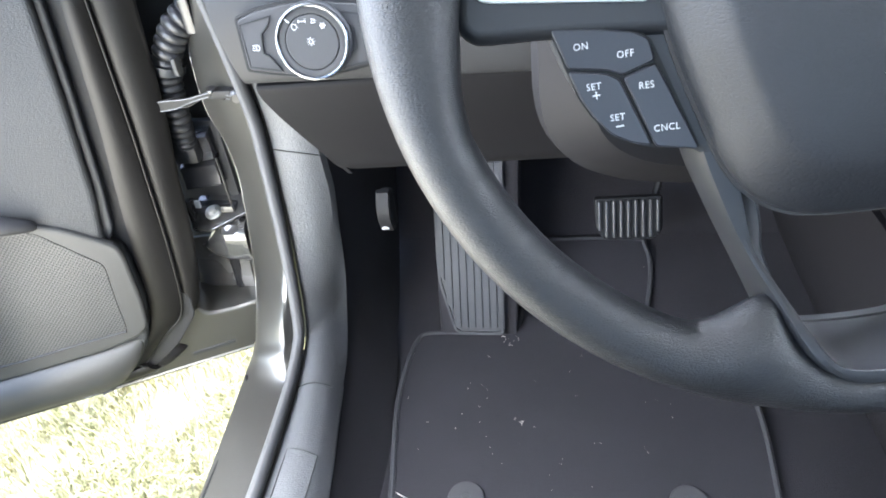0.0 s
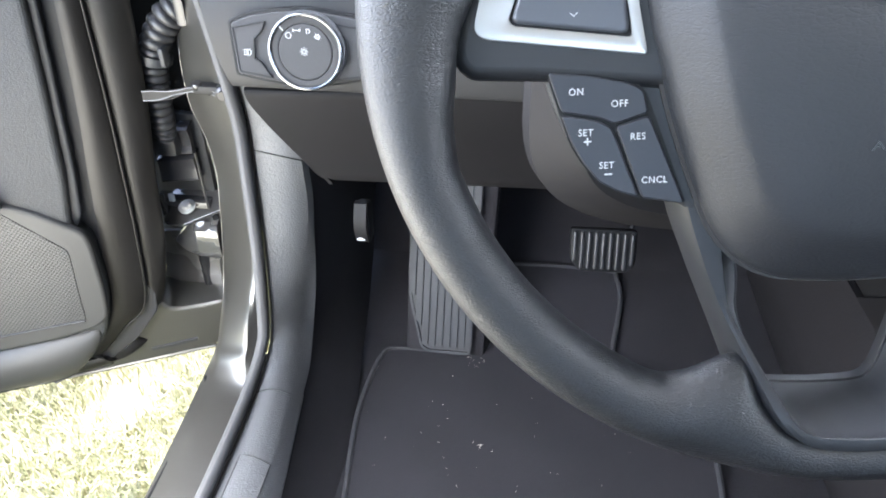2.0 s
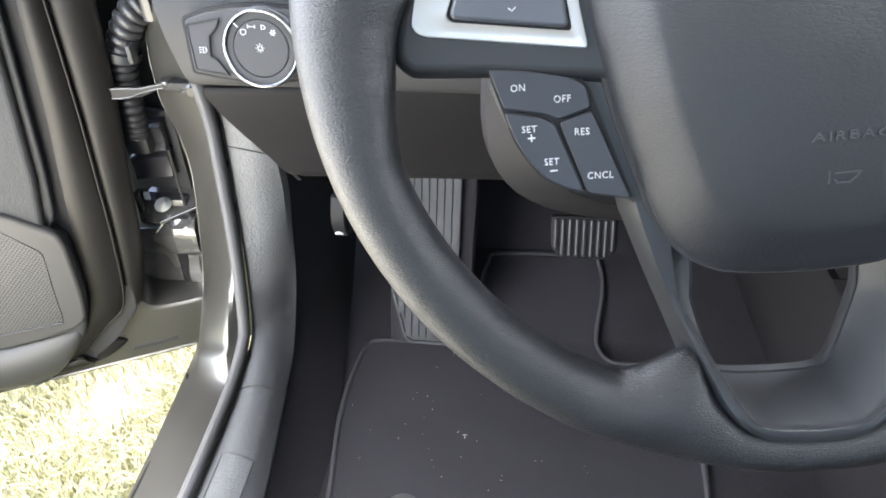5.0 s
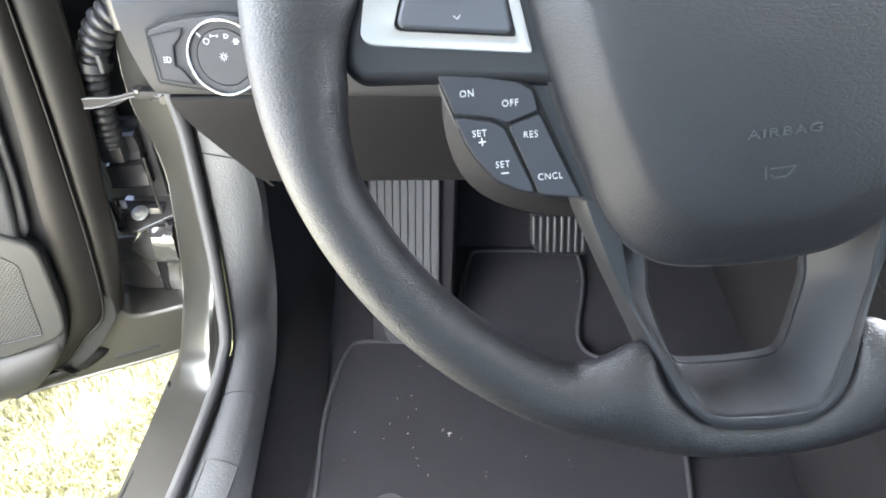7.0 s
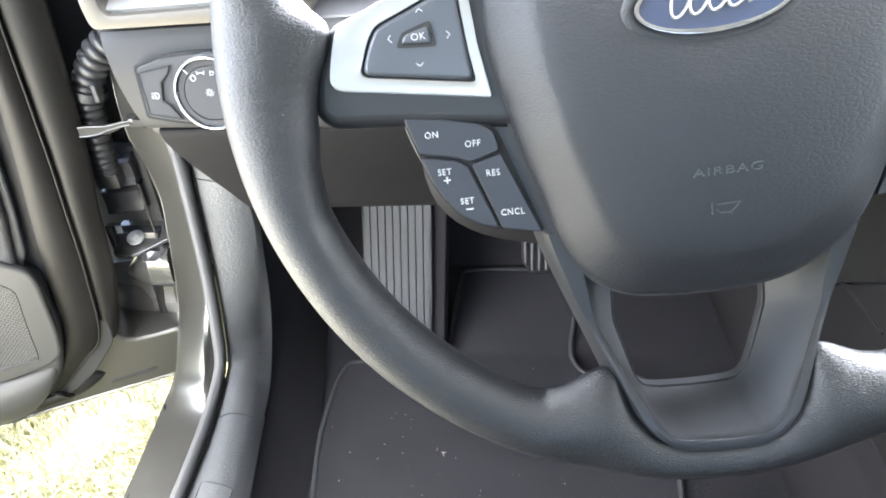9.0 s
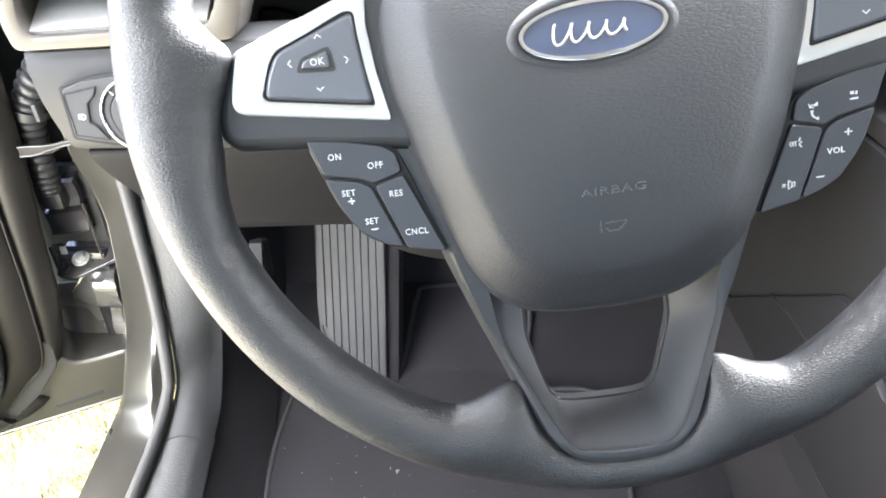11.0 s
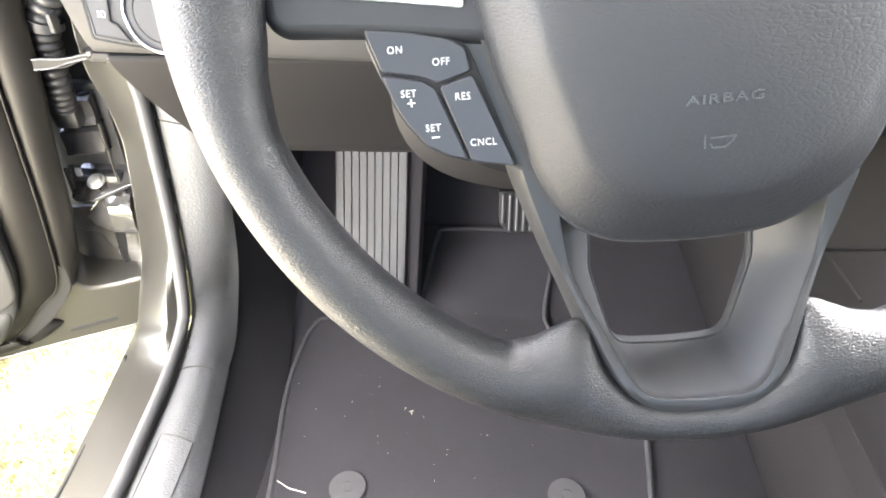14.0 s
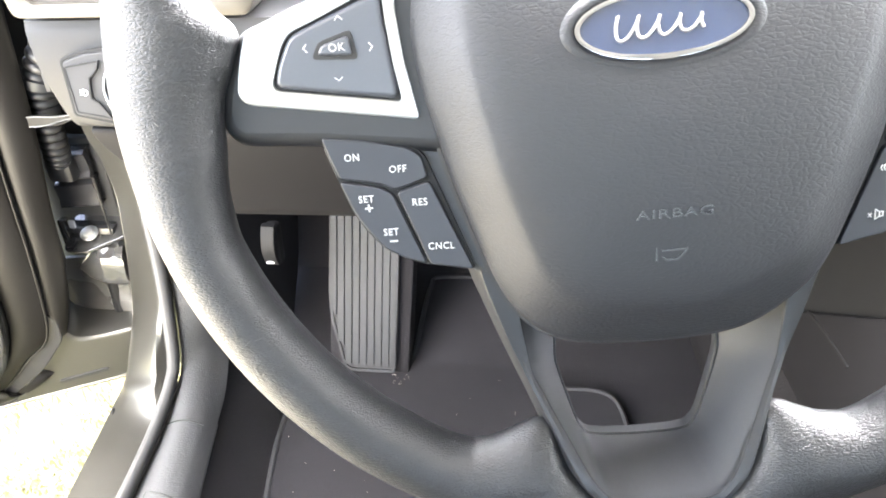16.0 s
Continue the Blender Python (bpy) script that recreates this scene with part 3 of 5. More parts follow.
for x, y in ((-0.222, 0.258), (0.068, 0.266)):
    anchor = part("anchor", disc(x, y, 0.0245, 0.252, 0.2575, 40, 0.0015), M["disc"], floor_mat, "round grey plastic mat fastener")
    part("pin", merge(ring(x, y, 0.0078, 0.0068, 0.2572, 0.2585, 28), disc(x, y, 0.0062, 0.256, 0.2582, 28, 0.0005)), M["disc"], anchor)

# lint and straw on the mat
random.seed(5)
bits = []
SPOTS = [(-0.149, 0.387, 0.0), (-0.205, 0.52, 0), (-0.19, 0.33, 0), (-0.2, 0.36, 0), (-0.24, 0.40, 0), (-0.11, 0.30, 0)]
lint = thing("lint", "scattered pale lint and straw bits on the mat", "debris", kind="stuff")
for k in range(75):
    if k < len(SPOTS):
        x, y, _ = SPOTS[k]
    else:
        x, y = random.gauss(-0.14, 0.12), random.gauss(0.40, 0.14)
        if random.random() < 0.25:
            x, y = random.gauss(-0.18, 0.018), random.gauss(0.557, 0.012)
    if not inside(x, y, MAT) or y > 0.75:
        continue
    a, ln = random.uniform(0, 3.14), random.choice((0.0004, 0.0005, 0.0006, 0.0009, 0.0022)) * random.uniform(0.7, 1.3)
    z = floor_z(y) + 0.0098
    mid = (x + 0.25 * ln * math.sin(a), y - 0.25 * ln * math.cos(a), z + 0.0005)
    bits.append(tube([(x - ln * math.cos(a), y - ln * math.sin(a), z), mid, (x + ln * math.cos(a), y + ln * math.sin(a), z)], 0.00024, 5))
for x, y, a in ((-0.149, 0.388, 0.2), (-0.149, 0.386, 1.5), (-0.183, 0.566, 0.0)):
    z = floor_z(y) + 0.0102
    bits.append(tube([(x - 0.0035 * math.cos(a), y - 0.0035 * math.sin(a), z), (x, y + 0.001, z), (x + 0.0035 * math.cos(a), y + 0.0035 * math.sin(a), z)], 0.00045, 5))
bits.append(tube([(-0.318, 0.262, 0.254), (-0.300, 0.252, 0.2545), (-0.276, 0.247, 0.254)], 0.0006, 5))
part("bits", merge(*bits), M["lint"], lint)

# ---- footrest ----
REST_FOOT, REST_TOP = Vector((0, 0.563, 0.262)), Vector((0, 0.672, 0.535))
rise = (REST_TOP - REST_FOOT).normalized()
face = Vector((0, -rise.z, rise.y))
rest_m = Matrix(((1, 0, 0, 0), (0, rise.y, face.y, REST_FOOT.y), (0, rise.z, face.z, REST_FOOT.z), (0, 0, 0, 1)))
footrest = thing("footrest", "grey ribbed rubber footrest on the toe board", "footrest", rest_m)
foot_outline = rounded([(-0.266, 0.008), (-0.254, 0.0), (-0.181, 0.0), (-0.179, 0.10), (-0.178, 0.298), (-0.240, 0.298), (-0.246, 0.303), (-0.288, 0.303), (-0.291, 0.14), (-0.288, 0.092)], 0.008)
part("base_plate", prism(foot_outline, -0.012, -0.0035, 0.002), M["rubber"], footrest)
part("border", band(foot_outline, inset(foot_outline, 0.0042), -0.005, 0.0014, 0.0007), M["rest"], footrest)
for k in range(9):
    x = -0.2835 + 0.0123 * k
    start = 0.012
    if x < -0.262:
        start = 0.012 + (-0.262 - x) / 0.021 * 0.088
    w = 0.0053
    part("rib", prism(rounded([(x - w, start + (0.006 if x < -0.262 else 0)), (x + w, start - (0.006 if x < -0.262 else 0)), (x + w, 0.292), (x - w, 0.292)], 0.002, 2), -0.005, 0.0014, 0.0007), M["rest"], footrest)
part("carpet_block", prism([(-0.292, -0.01), (-0.158, -0.01), (-0.150, 0.33), (-0.296, 0.33)], -0.07, -0.011, 0.01), M["carpet"], footrest)

# ---- brake pedal ----
PED_LOW, PED_TOP = Vector((0.024, 0.649, 0.377)), Vector((0.024, 0.687, 0.470))
rise = (PED_TOP - PED_LOW).normalized()
face = Vector((0, -rise.z, rise.y))
ped_m = Matrix(((1, 0, 0, PED_LOW.x), (0, rise.y, face.y, PED_LOW.y), (0, rise.z, face.z, PED_LOW.z), (0, 0, 0, 1))) @ pose(0, 0, 0, 0, 0, 1.5) @ Matrix.Diagonal((1.08, 1.08, 1.08, 1))
brake = thing("brake_pedal", "black ribbed rubber brake pedal", "pedal", ped_m)
pad_outline = rounded([(-0.034, 0.013), (0.038, 0.013), (0.050, 0.028), (0.050, 0.080), (-0.050, 0.080), (-0.048, 0.031)], 0.006)
part("pad", prism(pad_outline, -0.014, 0.0, 0.003), M["black"], brake)
for k in range(9):
    x = -0.0425 + 0.01065 * k
    low = 0.0185 + (0.012 if x < -0.038 else 0) + (0.008 if x > 0.038 else 0)
    part("rib", prism(rounded([(x - 0.0025, low), (x + 0.0025, low), (x + 0.0025, 0.075), (x - 0.0025, 0.075)], 0.0023, 3), -0.001, 0.0042, 0.0016), M["rubber"], brake)
part("arm", tube(spline([(0.03, 0.05, -0.015), (0.05, 0.10, -0.03), (0.07, 0.19, -0.03), (0.07, 0.34, 0.0)], 6), 0.008, 8, flat=0.7), M["black"], brake, "dull black pedal arm")

# ---- bonnet release lever ----
lever = thing("bonnet_release", "small black bonnet release lever under the dashboard", "lever")
part("bracket", box(-0.341, -0.321, 0.503, 0.525, 0.522, 0.584, 0.007), M["black"], lever)
part("handle", sheet([[(x, 0.497 - 0.012 * math.sin(math.pi * k / 7), 0.528 + 0.062 * k / 7) for x in np.linspace(-0.340, -0.323, 5)] for k in range(8)], 0.008, (0, 1, 0.1)), M["black"], lever)
part("icon", merge(box(-0.3385, -0.3275, 0.4905, 0.4925, 0.5345, 0.5365), box(-0.336, -0.330, 0.4905, 0.4925, 0.5365, 0.539)), M["white"], lever, "white bonnet symbol")

# ---- steering wheel ----
TILT, TURN = 18.0, 8.0
wheel_m = pose(-0.0094, -0.0002, 0.9993, 90 - TILT, 0, 0) @ pose(0, 0, 0, 0, 0, TURN)
wheel = thing("steering_wheel", "black leather three-spoke steering wheel with silver trim", "steering wheel", wheel_m)
# inner edge of the rim below: free inside the lower spoke, thick where its legs join, then plain
LEGS = ((0, 5, 8, 10, 13, 15, 16.5, 18.5, 20, 22, 24, 27, 30), (0.1570, 0.1568, 0.1550, 0.1515, 0.1440, 0.1360, 0.1318, 0.1315, 0.1335, 0.1385, 0.1440, 0.1497, 0.151))
# the leather flares out where it meets the side spokes
FLARE = ((-21, -16.6, -14.3, -13, -11.4, -7, -3.6, 0.5, 4, 9, 16), (0, 0.0025, 0.0095, 0.0148, 0.0168, 0.0142, 0.0108, 0.0085, 0.0072, 0.0035, 0))
rows = []
for i in range(480):
    th = 360 * i / 480
    low = ((th - 270 + 180) % 360) - 180
    off = max(0.0, low - 1.6) if low > 0 else -low
    grow = 0.151 - float(np.interp(off, LEGS[0], LEGS[1])) if off < 30 else 0.0
    web = max(0.0, grow)
    for turned in (th - 180, (-th + 180) % 360 - 180):
        side = float(np.interp(turned, FLARE[0], FLARE[1]))
        grow += side
        web += 0.5 * side
    r_in = 0.151 - grow
    rc, a = (0.1785 + r_in) / 2, (0.1785 - r_in) / 2
    c, s = math.cos(radians(th)), math.sin(radians(th))
    row = []
    for k in range(32):
        f = 2 * math.pi * k / 32
        cx, sx = math.cos(f), math.sin(f)
        q = abs(cx) ** 2.2 + abs(sx) ** 2.2
        q = q ** (-1 / 2.2)
        slim = 1.0 - 0.40 * min(1.0, web / 0.0155) * max(0.0, -cx) ** 1.5
        rr = rc + a * cx * q
        row.append((rr * c, rr * s, 0.0014 + 0.0140 * sx * q * slim - 0.0020 * max(0.0, -cx) * web / 0.0155))
    rows.append(row)
part("rim", grid(rows, close_u=True, close_v=True), M["leather"], wheel, "black grained leather rim", sharp=80)

# upper body with rounded border, pod that carries the buttons, silver frame and the panel inside it
BODY = [(-0.1385, -0.0100), (-0.1435, -0.0052), (-0.1446, 0.0020), (-0.1412, 0.0148), (-0.1322, 0.0283), (-0.1245, 0.0304), (-0.113, 0.0344), (-0.1041, 0.0369),
        (-0.0864, 0.0424), (-0.066, 0.0485), (-0.0625, -0.0200), (-0.110, -0.0128)]
POD = [(-0.066, -0.004), (-0.056, -0.048), (-0.050, -0.064), (-0.0585, -0.0665), (-0.0625, -0.0625), (-0.0774, -0.0590), (-0.0930, -0.0516), (-0.1012, -0.0392),
       (-0.1072, -0.0262), (-0.1112, -0.0130), (-0.1085, -0.0080)]
CARRIER = [(-0.1106, -0.0086), (-0.0950, -0.0109), (-0.0800, -0.0147), (-0.0750, -0.0182), (-0.0604, -0.0620), (-0.0775, -0.0588), (-0.0850, -0.0562), (-0.0931, -0.0515),
           (-0.0991, -0.0434), (-0.1029, -0.0362), (-0.1062, -0.0248)]
CHROME_OUT = [(-0.1353, 0.0088), (-0.1340, 0.0056), (-0.1310, 0.0041), (-0.0745, -0.0062), (-0.0778, 0.0137), (-0.0788, 0.0300), (-0.0770, 0.0440), (-0.0864, 0.0414),
              (-0.1041, 0.0359), (-0.1245, 0.0295), (-0.1300, 0.0262), (-0.1330, 0.0165)]
CHROME_IN = [(-0.1226, 0.0105), (-0.1220, 0.0088), (-0.1205, 0.0079), (-0.0798, 0.0004), (-0.0814, 0.0137), (-0.0823, 0.0271), (-0.0824, 0.0355), (-0.0860, 0.0362),
             (-0.1020, 0.0303), (-0.1146, 0.0258), (-0.1175, 0.0222), (-0.1200, 0.0172)]
PANEL = [(-0.1222, 0.0091), (-0.0806, 0.0013), (-0.0830, 0.0271), (-0.0830, 0.0358), (-0.1146, 0.0250), (-0.1192, 0.0172)]
BUTTON_A = [(-0.1099, -0.0093), (-0.0950, -0.0116), (-0.0805, -0.0154), (-0.0757, -0.0187), (-0.0743, -0.0266), (-0.0864, -0.0298), (-0.0913, -0.0272), (-0.1055, -0.0240)]
BUTTON_B = [(-0.1057, -0.0251), (-0.0915, -0.0285), (-0.0874, -0.0312), (-0.0782, -0.0576), (-0.0850, -0.0556), (-0.0926, -0.0510), (-0.0985, -0.0430), (-0.1022, -0.0360)]
BUTTON_C = [(-0.0860, -0.0308), (-0.0740, -0.0277), (-0.0612, -0.0617), (-0.0770, -0.0582)]
for side in (-1, 1):
    flip = (lambda pts: pts) if side < 0 else (lambda pts: [(x + 0.0036, y - 0.0024) for x, y in mirror(pts)])
    part("spoke", prism(flip(rounded(BODY, 0.006, 5)), -0.034, 0.0, 0.0055, 6), M["spoke"], wheel, "satin charcoal spoke")
    part("button_pod", prism(flip(rounded(POD, 0.005, 4)), -0.030, -0.0035, 0.003, 4), M["plastic"], wheel)
    part("button_gap", prism(flip(rounded(CARRIER, 0.0025, 3)), -0.006, -0.0016), M["black"], wheel)
    part("silver_trim", band(flip(rounded(CHROME_OUT, 0.0022, 3)), flip(rounded(CHROME_IN, 0.0018, 3)), -0.004, 0.0014, 0.0007), M["silver"], wheel, "bright satin silver spoke trim")
    part("panel_gap", prism(flip(rounded(CHROME_IN, 0.0018, 3)), -0.004, 0.0004), M["black"], wheel)
    panel = part("control_panel", plate(flip(PANEL), 0.0034, -0.006, 0.0020, 0.0016, 5), M["panel"], wheel, "glossy slate control panel")
    ok = [(-0.1070, 0.0172), (-0.1046, 0.0216), (-0.0941, 0.0243), (-0.0931, 0.0159)]
    part("recess", prism(flip(rounded(inset(ok, -0.0005), 0.0015, 2)), 0.0, 0.0025), M["dark"], panel)
    ok_in = inset(ok, 0.0009)
    part("ok_button", prism(flip(rounded(ok_in, 0.001, 2)), 0.0, 0.0036, 0.0008), M["panel"], panel)
    if side < 0:
        letters("OK", 0.0036, 0.0002, -0.0988, 0.0197, 0.0037, "ok_lettering", M["white"], panel, bold=0.0)
    for x, y, tip in ((-0.0972, 0.0288, 90), (-0.1096, 0.0205, 180), (-0.0878, 0.0189, 0), (-0.0998, 0.0098, -90)):
        cc, ss = math.cos(radians(tip)), math.sin(radians(tip))
        pts = [(x + a * cc - b * ss, y + a * ss + b * cc) for a, b in ((-0.0006, 0.0013), (0.0006, 0), (-0.0006, -0.0013))]
        part("arrow", stroke(pts if side < 0 else [(0.0036 - px, py - 0.0024) for px, py in pts], 0.0004, 0.0016, 0.0023), M["white"], panel)
    names = ("upper_button", "outer_button", "inner_button")
    made = []
    for nm, shape in zip(names, (BUTTON_A, BUTTON_B, BUTTON_C)):
        made.append(part(nm, plate(flip(shape), 0.0018, -0.006, 0.0, 0.0006, 3), M["button"], wheel, "slate black rubbery button with white print", 40))
    if side < 0:
        for text, x, y, k in (("ON", -0.0999, -0.0171, 0), ("OFF", -0.0845, -0.0225, 0), ("SET", -0.0970, -0.0322, 1), ("SET", -0.0897, -0.0449, 1), ("RES", -0.0782, -0.0349, 2), ("CNCL", -0.0724, -0.0516, 2)):
            letters(text, 0.0036, 0.0002, x, y, 0.0002, "print", M["white"], made[k], turn=-2, wide=0.92)
        part("plus", merge(box(-0.0978, -0.0950, -0.0357, -0.0352, 0, 0.0003), box(-0.09665, -0.09615, -0.0368, -0.0340, 0, 0.0003)), M["white"], made[1])
        part("minus", box(-0.0906, -0.0877, -0.0485, -0.0480, 0, 0.0003), M["white"], made[1])
    else:
        letters("VOL", 0.0033, 0.0002, 0.0944, -0.0427, 0.0002, "print", M["white"], made[1], bold=0.0)
        part("plus", merge(box(0.0976, 0.1004, -0.0362, -0.0357, 0, 0.0003), box(0.0987, 0.0992, -0.0373, -0.0346, 0, 0.0003)), M["white"], made[1])
        part("minus", box(0.0871, 0.0900, -0.0525, -0.0520, 0, 0.0003), M["white"], made[1])
        part("phone_icon", merge(stroke([(0.0850, -0.0262), (0.0853, -0.0276), (0.0863, -0.0288), (0.0876, -0.0293)], 0.0006, 0, 0.0003),
                                 stroke([(0.0847, -0.0261), (0.0857, -0.0265)], 0.0008, 0, 0.0003), stroke([(0.0873, -0.0287), (0.0875, -0.0297)], 0.0009, 0, 0.0003),
                                 stroke([(0.0840, -0.0233), (0.0846, -0.0250)], 0.0004, 0, 0.0003), stroke([(0.0856, -0.0236), (0.0844, -0.0243), (0.0859, -0.0250)], 0.0004, 0, 0.0003),
                                 prism([(0.0854, -0.0243), (0.0872, -0.0229), (0.0874, -0.0244)], 0, 0.0003)), M["white"], made[0])
        part("menu_icon", merge(box(0.0994, 0.1008, -0.0219, -0.0208, 0, 0.0003), box(0.0994, 0.1024, -0.0239, -0.0233, 0, 0.0003), box(0.1014, 0.1020, -0.0222, -0.0208, 0, 0.0003)), M["white"], made[0])
        part("voice_icon", merge(stroke([(0.0809, -0.0357), (0.0802, -0.0368), (0.0814, -0.0373), (0.0804, -0.0383), (0.0814, -0.0394)], 0.0005, 0, 0.0003),
                                 *[stroke([(0.07930 - 0.001 * k, -0.0367), (0.07880 - 0.001 * k, -0.0377), (0.07930 - 0.001 * k, -0.0387)], 0.0004, 0, 0.0003) for k in range(3)]), M["white"], made[2])
        part("mute_icon", merge(stroke([(0.0762, -0.0520), (0.0776, -0.0530), (0.0776, -0.0546), (0.0762, -0.0556), (0.0762, -0.0520)], 0.0004, 0, 0.0003), stroke([(0.0776, -0.0530), (0.0787, -0.0529), (0.0787, -0.0546), (0.0776, -0.0546)], 0.0004, 0, 0.0003),
                                stroke([(0.0738, -0.0532), (0.0751, -0.0547)], 0.0004, 0, 0.0003), stroke([(0.0738, -0.0546), (0.0751, -0.0533)], 0.0004, 0, 0.0003)), M["white"], made[2])

# airbag cover
HALF = [(0.020, -0.0935), (0.033, -0.0905), (0.0445, -0.0825), (0.053, -0.0695), (0.0605, -0.048), (0.0665, -0.028), (0.0705, -0.010), (0.0740, 0.005), (0.0765, 0.022), (0.0765, 0.042), (0.072, 0.056), (0.055, 0.064)]
RIGHT = [(x * (1 + 0.12 * min(1.0, max(0.0, (y + 0.093) / 0.025))), y) for x, y in HALF]
pad_line = spline([(0, -0.0945), *RIGHT, (0, 0.068), *mirror(HALF)], 5, True)
heart = np.array((0.0, -0.012))
PROFILE = [(0.99, -0.016), (1.0, -0.002), (0.992, 0.0025), (0.975, 0.0056), (0.94, 0.0086), (0.85, 0.0136), (0.77, 0.0178), (0.745, 0.0189), (0.715, 0.0198), (0.60, 0.0214), (0.45, 0.0230), (0.30, 0.0240), (0.15, 0.0246), (0.02, 0.0248)]


def bow(y):
    """How far the cover leans back towards its top."""
    return -2.0 * max(0.0, y + 0.03) ** 2


cover = part("airbag_cover", grid([[(*q, w + bow(q[1])) for q in (heart + s * (p - heart) for p in pad_line)] for s, w in PROFILE], close_v=True, cap=True), M["pad"], wheel, "black grained airbag cover with badge", sharp=60)
part("pad_gap", grid([[(x, y, w + bow(y)) for x, y in inset(pad_line, d)] for d, w in ((-0.0013, -0.016), (-0.0013, -0.001), (0.006, -0.001))], close_v=True), M["dark"], wheel)


def pad_height(x, y):
    best = min(range(len(pad_line)), key=lambda i: -np.dot(pad_line[i] - heart, np.array((x, y)) - heart) / np.linalg.norm(pad_line[i] - heart))
    s = np.linalg.norm(np.array((x, y)) - heart) / np.linalg.norm(pad_line[best] - heart)
    pts = sorted((a, b) for a, b in PROFILE if b > 0)
    return float(np.interp(s, [a for a, _ in pts], [b for _, b in pts])) + bow(y)


BX, BY = 0.0012, 0.0160
badge_m = pose(BX, BY, pad_height(BX, BY), math.degrees(-4.0 * (BY + 0.03)))


def oval(rx, ry, n=72):
    return [(rx * math.cos(2 * math.pi * k / n), ry * math.sin(2 * math.pi * k / n)) for k in range(n)]


badge = part("badge", prism(oval(0.0250, 0.0095), -0.003, 0.0004, 0.0003), M["blue"], cover, "oval blue badge with silver rim")
badge.matrix_local = badge_m
part("rim_ring", band(oval(0.0258, 0.0102), oval(0.0240, 0.0086), -0.003, 0.0014, 0.0006), M["chrome"], badge, "polished silver rim")
# a plain flourish of slanted loops
flow = []
for k in range(101):
    f = 9.0 * math.pi * k / 100 - 0.6
    high = 0.0030 * (1.25 - 0.55 * k / 100)
    x, y = -0.0145 + 0.0275 * k / 100 - 0.0011 * math.sin(f), high * math.cos(f) - 0.0004
    flow.append((x + 0.35 * y, y, 0.0006))
part("script_mark", tube(flow, 0.00062, 8, flat=0.8), M["silver"], badge, "plain silver looped flourish")
seat = [[(x, y, w) for x, y in oval(0.0256 + d, 0.0100 + d)] for d, w in ((0.0, -0.002), (0.0004, -0.0004), (0.0012, 0.0), (0.0024, -0.0001), (0.0040, -0.0008), (0.0052, -0.0022))]
part("badge_seat", grid(seat, close_v=True), M["pad"], cover, sharp=70).matrix_local = badge_m @ pose(0, 0, 0.0006)
h2 = pad_height(0.0034, -0.0404)
letters("AIRBAG", 0.0042, 0.0004, 0.0034, -0.0404, h2 + 0.0001, "embossed_lettering", M["emboss"], cover, wide=1.5)
h3 = pad_height(0.003, -0.0545)
lines = [[(-0.0022, -0.0506), (-0.0020, -0.0562)]]
horn = [(-0.0004, -0.0528), (0.0076, -0.0526), (0.0060, -0.0546), (0.0042, -0.0561), (0.0008, -0.0560), (-0.0004, -0.0548)]
lines += [[a, b] for a, b in zip(horn, horn[1:])]
part("horn_symbol", merge(*[stroke(line, 0.0005, h3 - 0.001, h3 + 0.0004) for line in lines]), M["emboss"], cover)

# lower two-legged spoke: side wall, front face, sharp ridge, pocket walls, rear opening
V_BACK = [(0.0690, -0.055), (0.0660, -0.070), (0.0570, -0.097), (0.0480, -0.122), (0.0415, -0.141), (0.0335, -0.1545), (0.022, -0.1615), (0, -0.1630)]
V_OUT = [(0.0640, -0.055), (0.0605, -0.070), (0.0535, -0.0930), (0.0467, -0.1110), (0.0392, -0.1275), (0.0305, -0.1465), (0.0238, -0.1550), (0.0160, -0.1600), (0, -0.1612)]
V_IN = [(0.0480, -0.062), (0.0485, -0.080), (0.0465, -0.0985), (0.0452, -0.1075), (0.0345, -0.1290), (0.0255, -0.1465), (0.0210, -0.1520), (0.0150, -0.1546), (0, -0.1556)]
V_HOLE = [(0.040, -0.080), (0.0345, -0.100), (0.0340, -0.1080), (0.0345, -0.1190), (0.0300, -0.1370), (0.0262, -0.1510), (0.0222, -0.1562), (0.0150, -0.1575), (0, -0.1580)]
V_MID = 0.0020


def leg(half):
    """The whole outline from its right half, with its corners a little rounded."""
    full = [(x + V_MID, y) for x, y in half] + [(V_MID - x, y) for x, y in reversed(half[:-1])]
    out = []
    for i in range(len(full) - 1):
        a, b = np.array(full[i]), np.array(full[i + 1])
        out += [a + (b - a) * k / 6 for k in range(6)]
    out.append(np.array(full[-1]))
    for _ in range(3):
        out = [out[0]] + [0.25 * out[i - 1] + 0.5 * out[i] + 0.25 * out[i + 1] for i in range(1, len(out) - 1)] + [out[-1]]
    return out


def front(y):
    s = min(1.0, max(0.0, (-y - 0.10) / 0.055))
    return -0.004 + 0.018 * s * s * (3 - 2 * s)


V_BACK.insert(2, (0.0615, -0.0835))
v_back, v_out, v_in, v_hole = leg(V_BACK), leg(V_OUT), leg(V_IN), leg(V_HOLE)


def between(a, b, s, w):
    return [(*((1 - s) * p + s * q), w(((1 - s) * p + s * q)[1])) for p, q in zip(a, b)]


shell_rows = [[(x, y, min(-0.018, front(y) - 0.014)) for x, y in v_back], between(v_back, v_out, 0.6, lambda y: front(y) - 0.006), between(v_back, v_out, 0.92, lambda y: front(y) - 0.0012),
        between(v_out, v_in, 0.05, front), between(v_out, v_in, 0.5, lambda y: front(y) + 0.0004), between(v_out, v_in, 0.95, front)]
pocket_rows = []
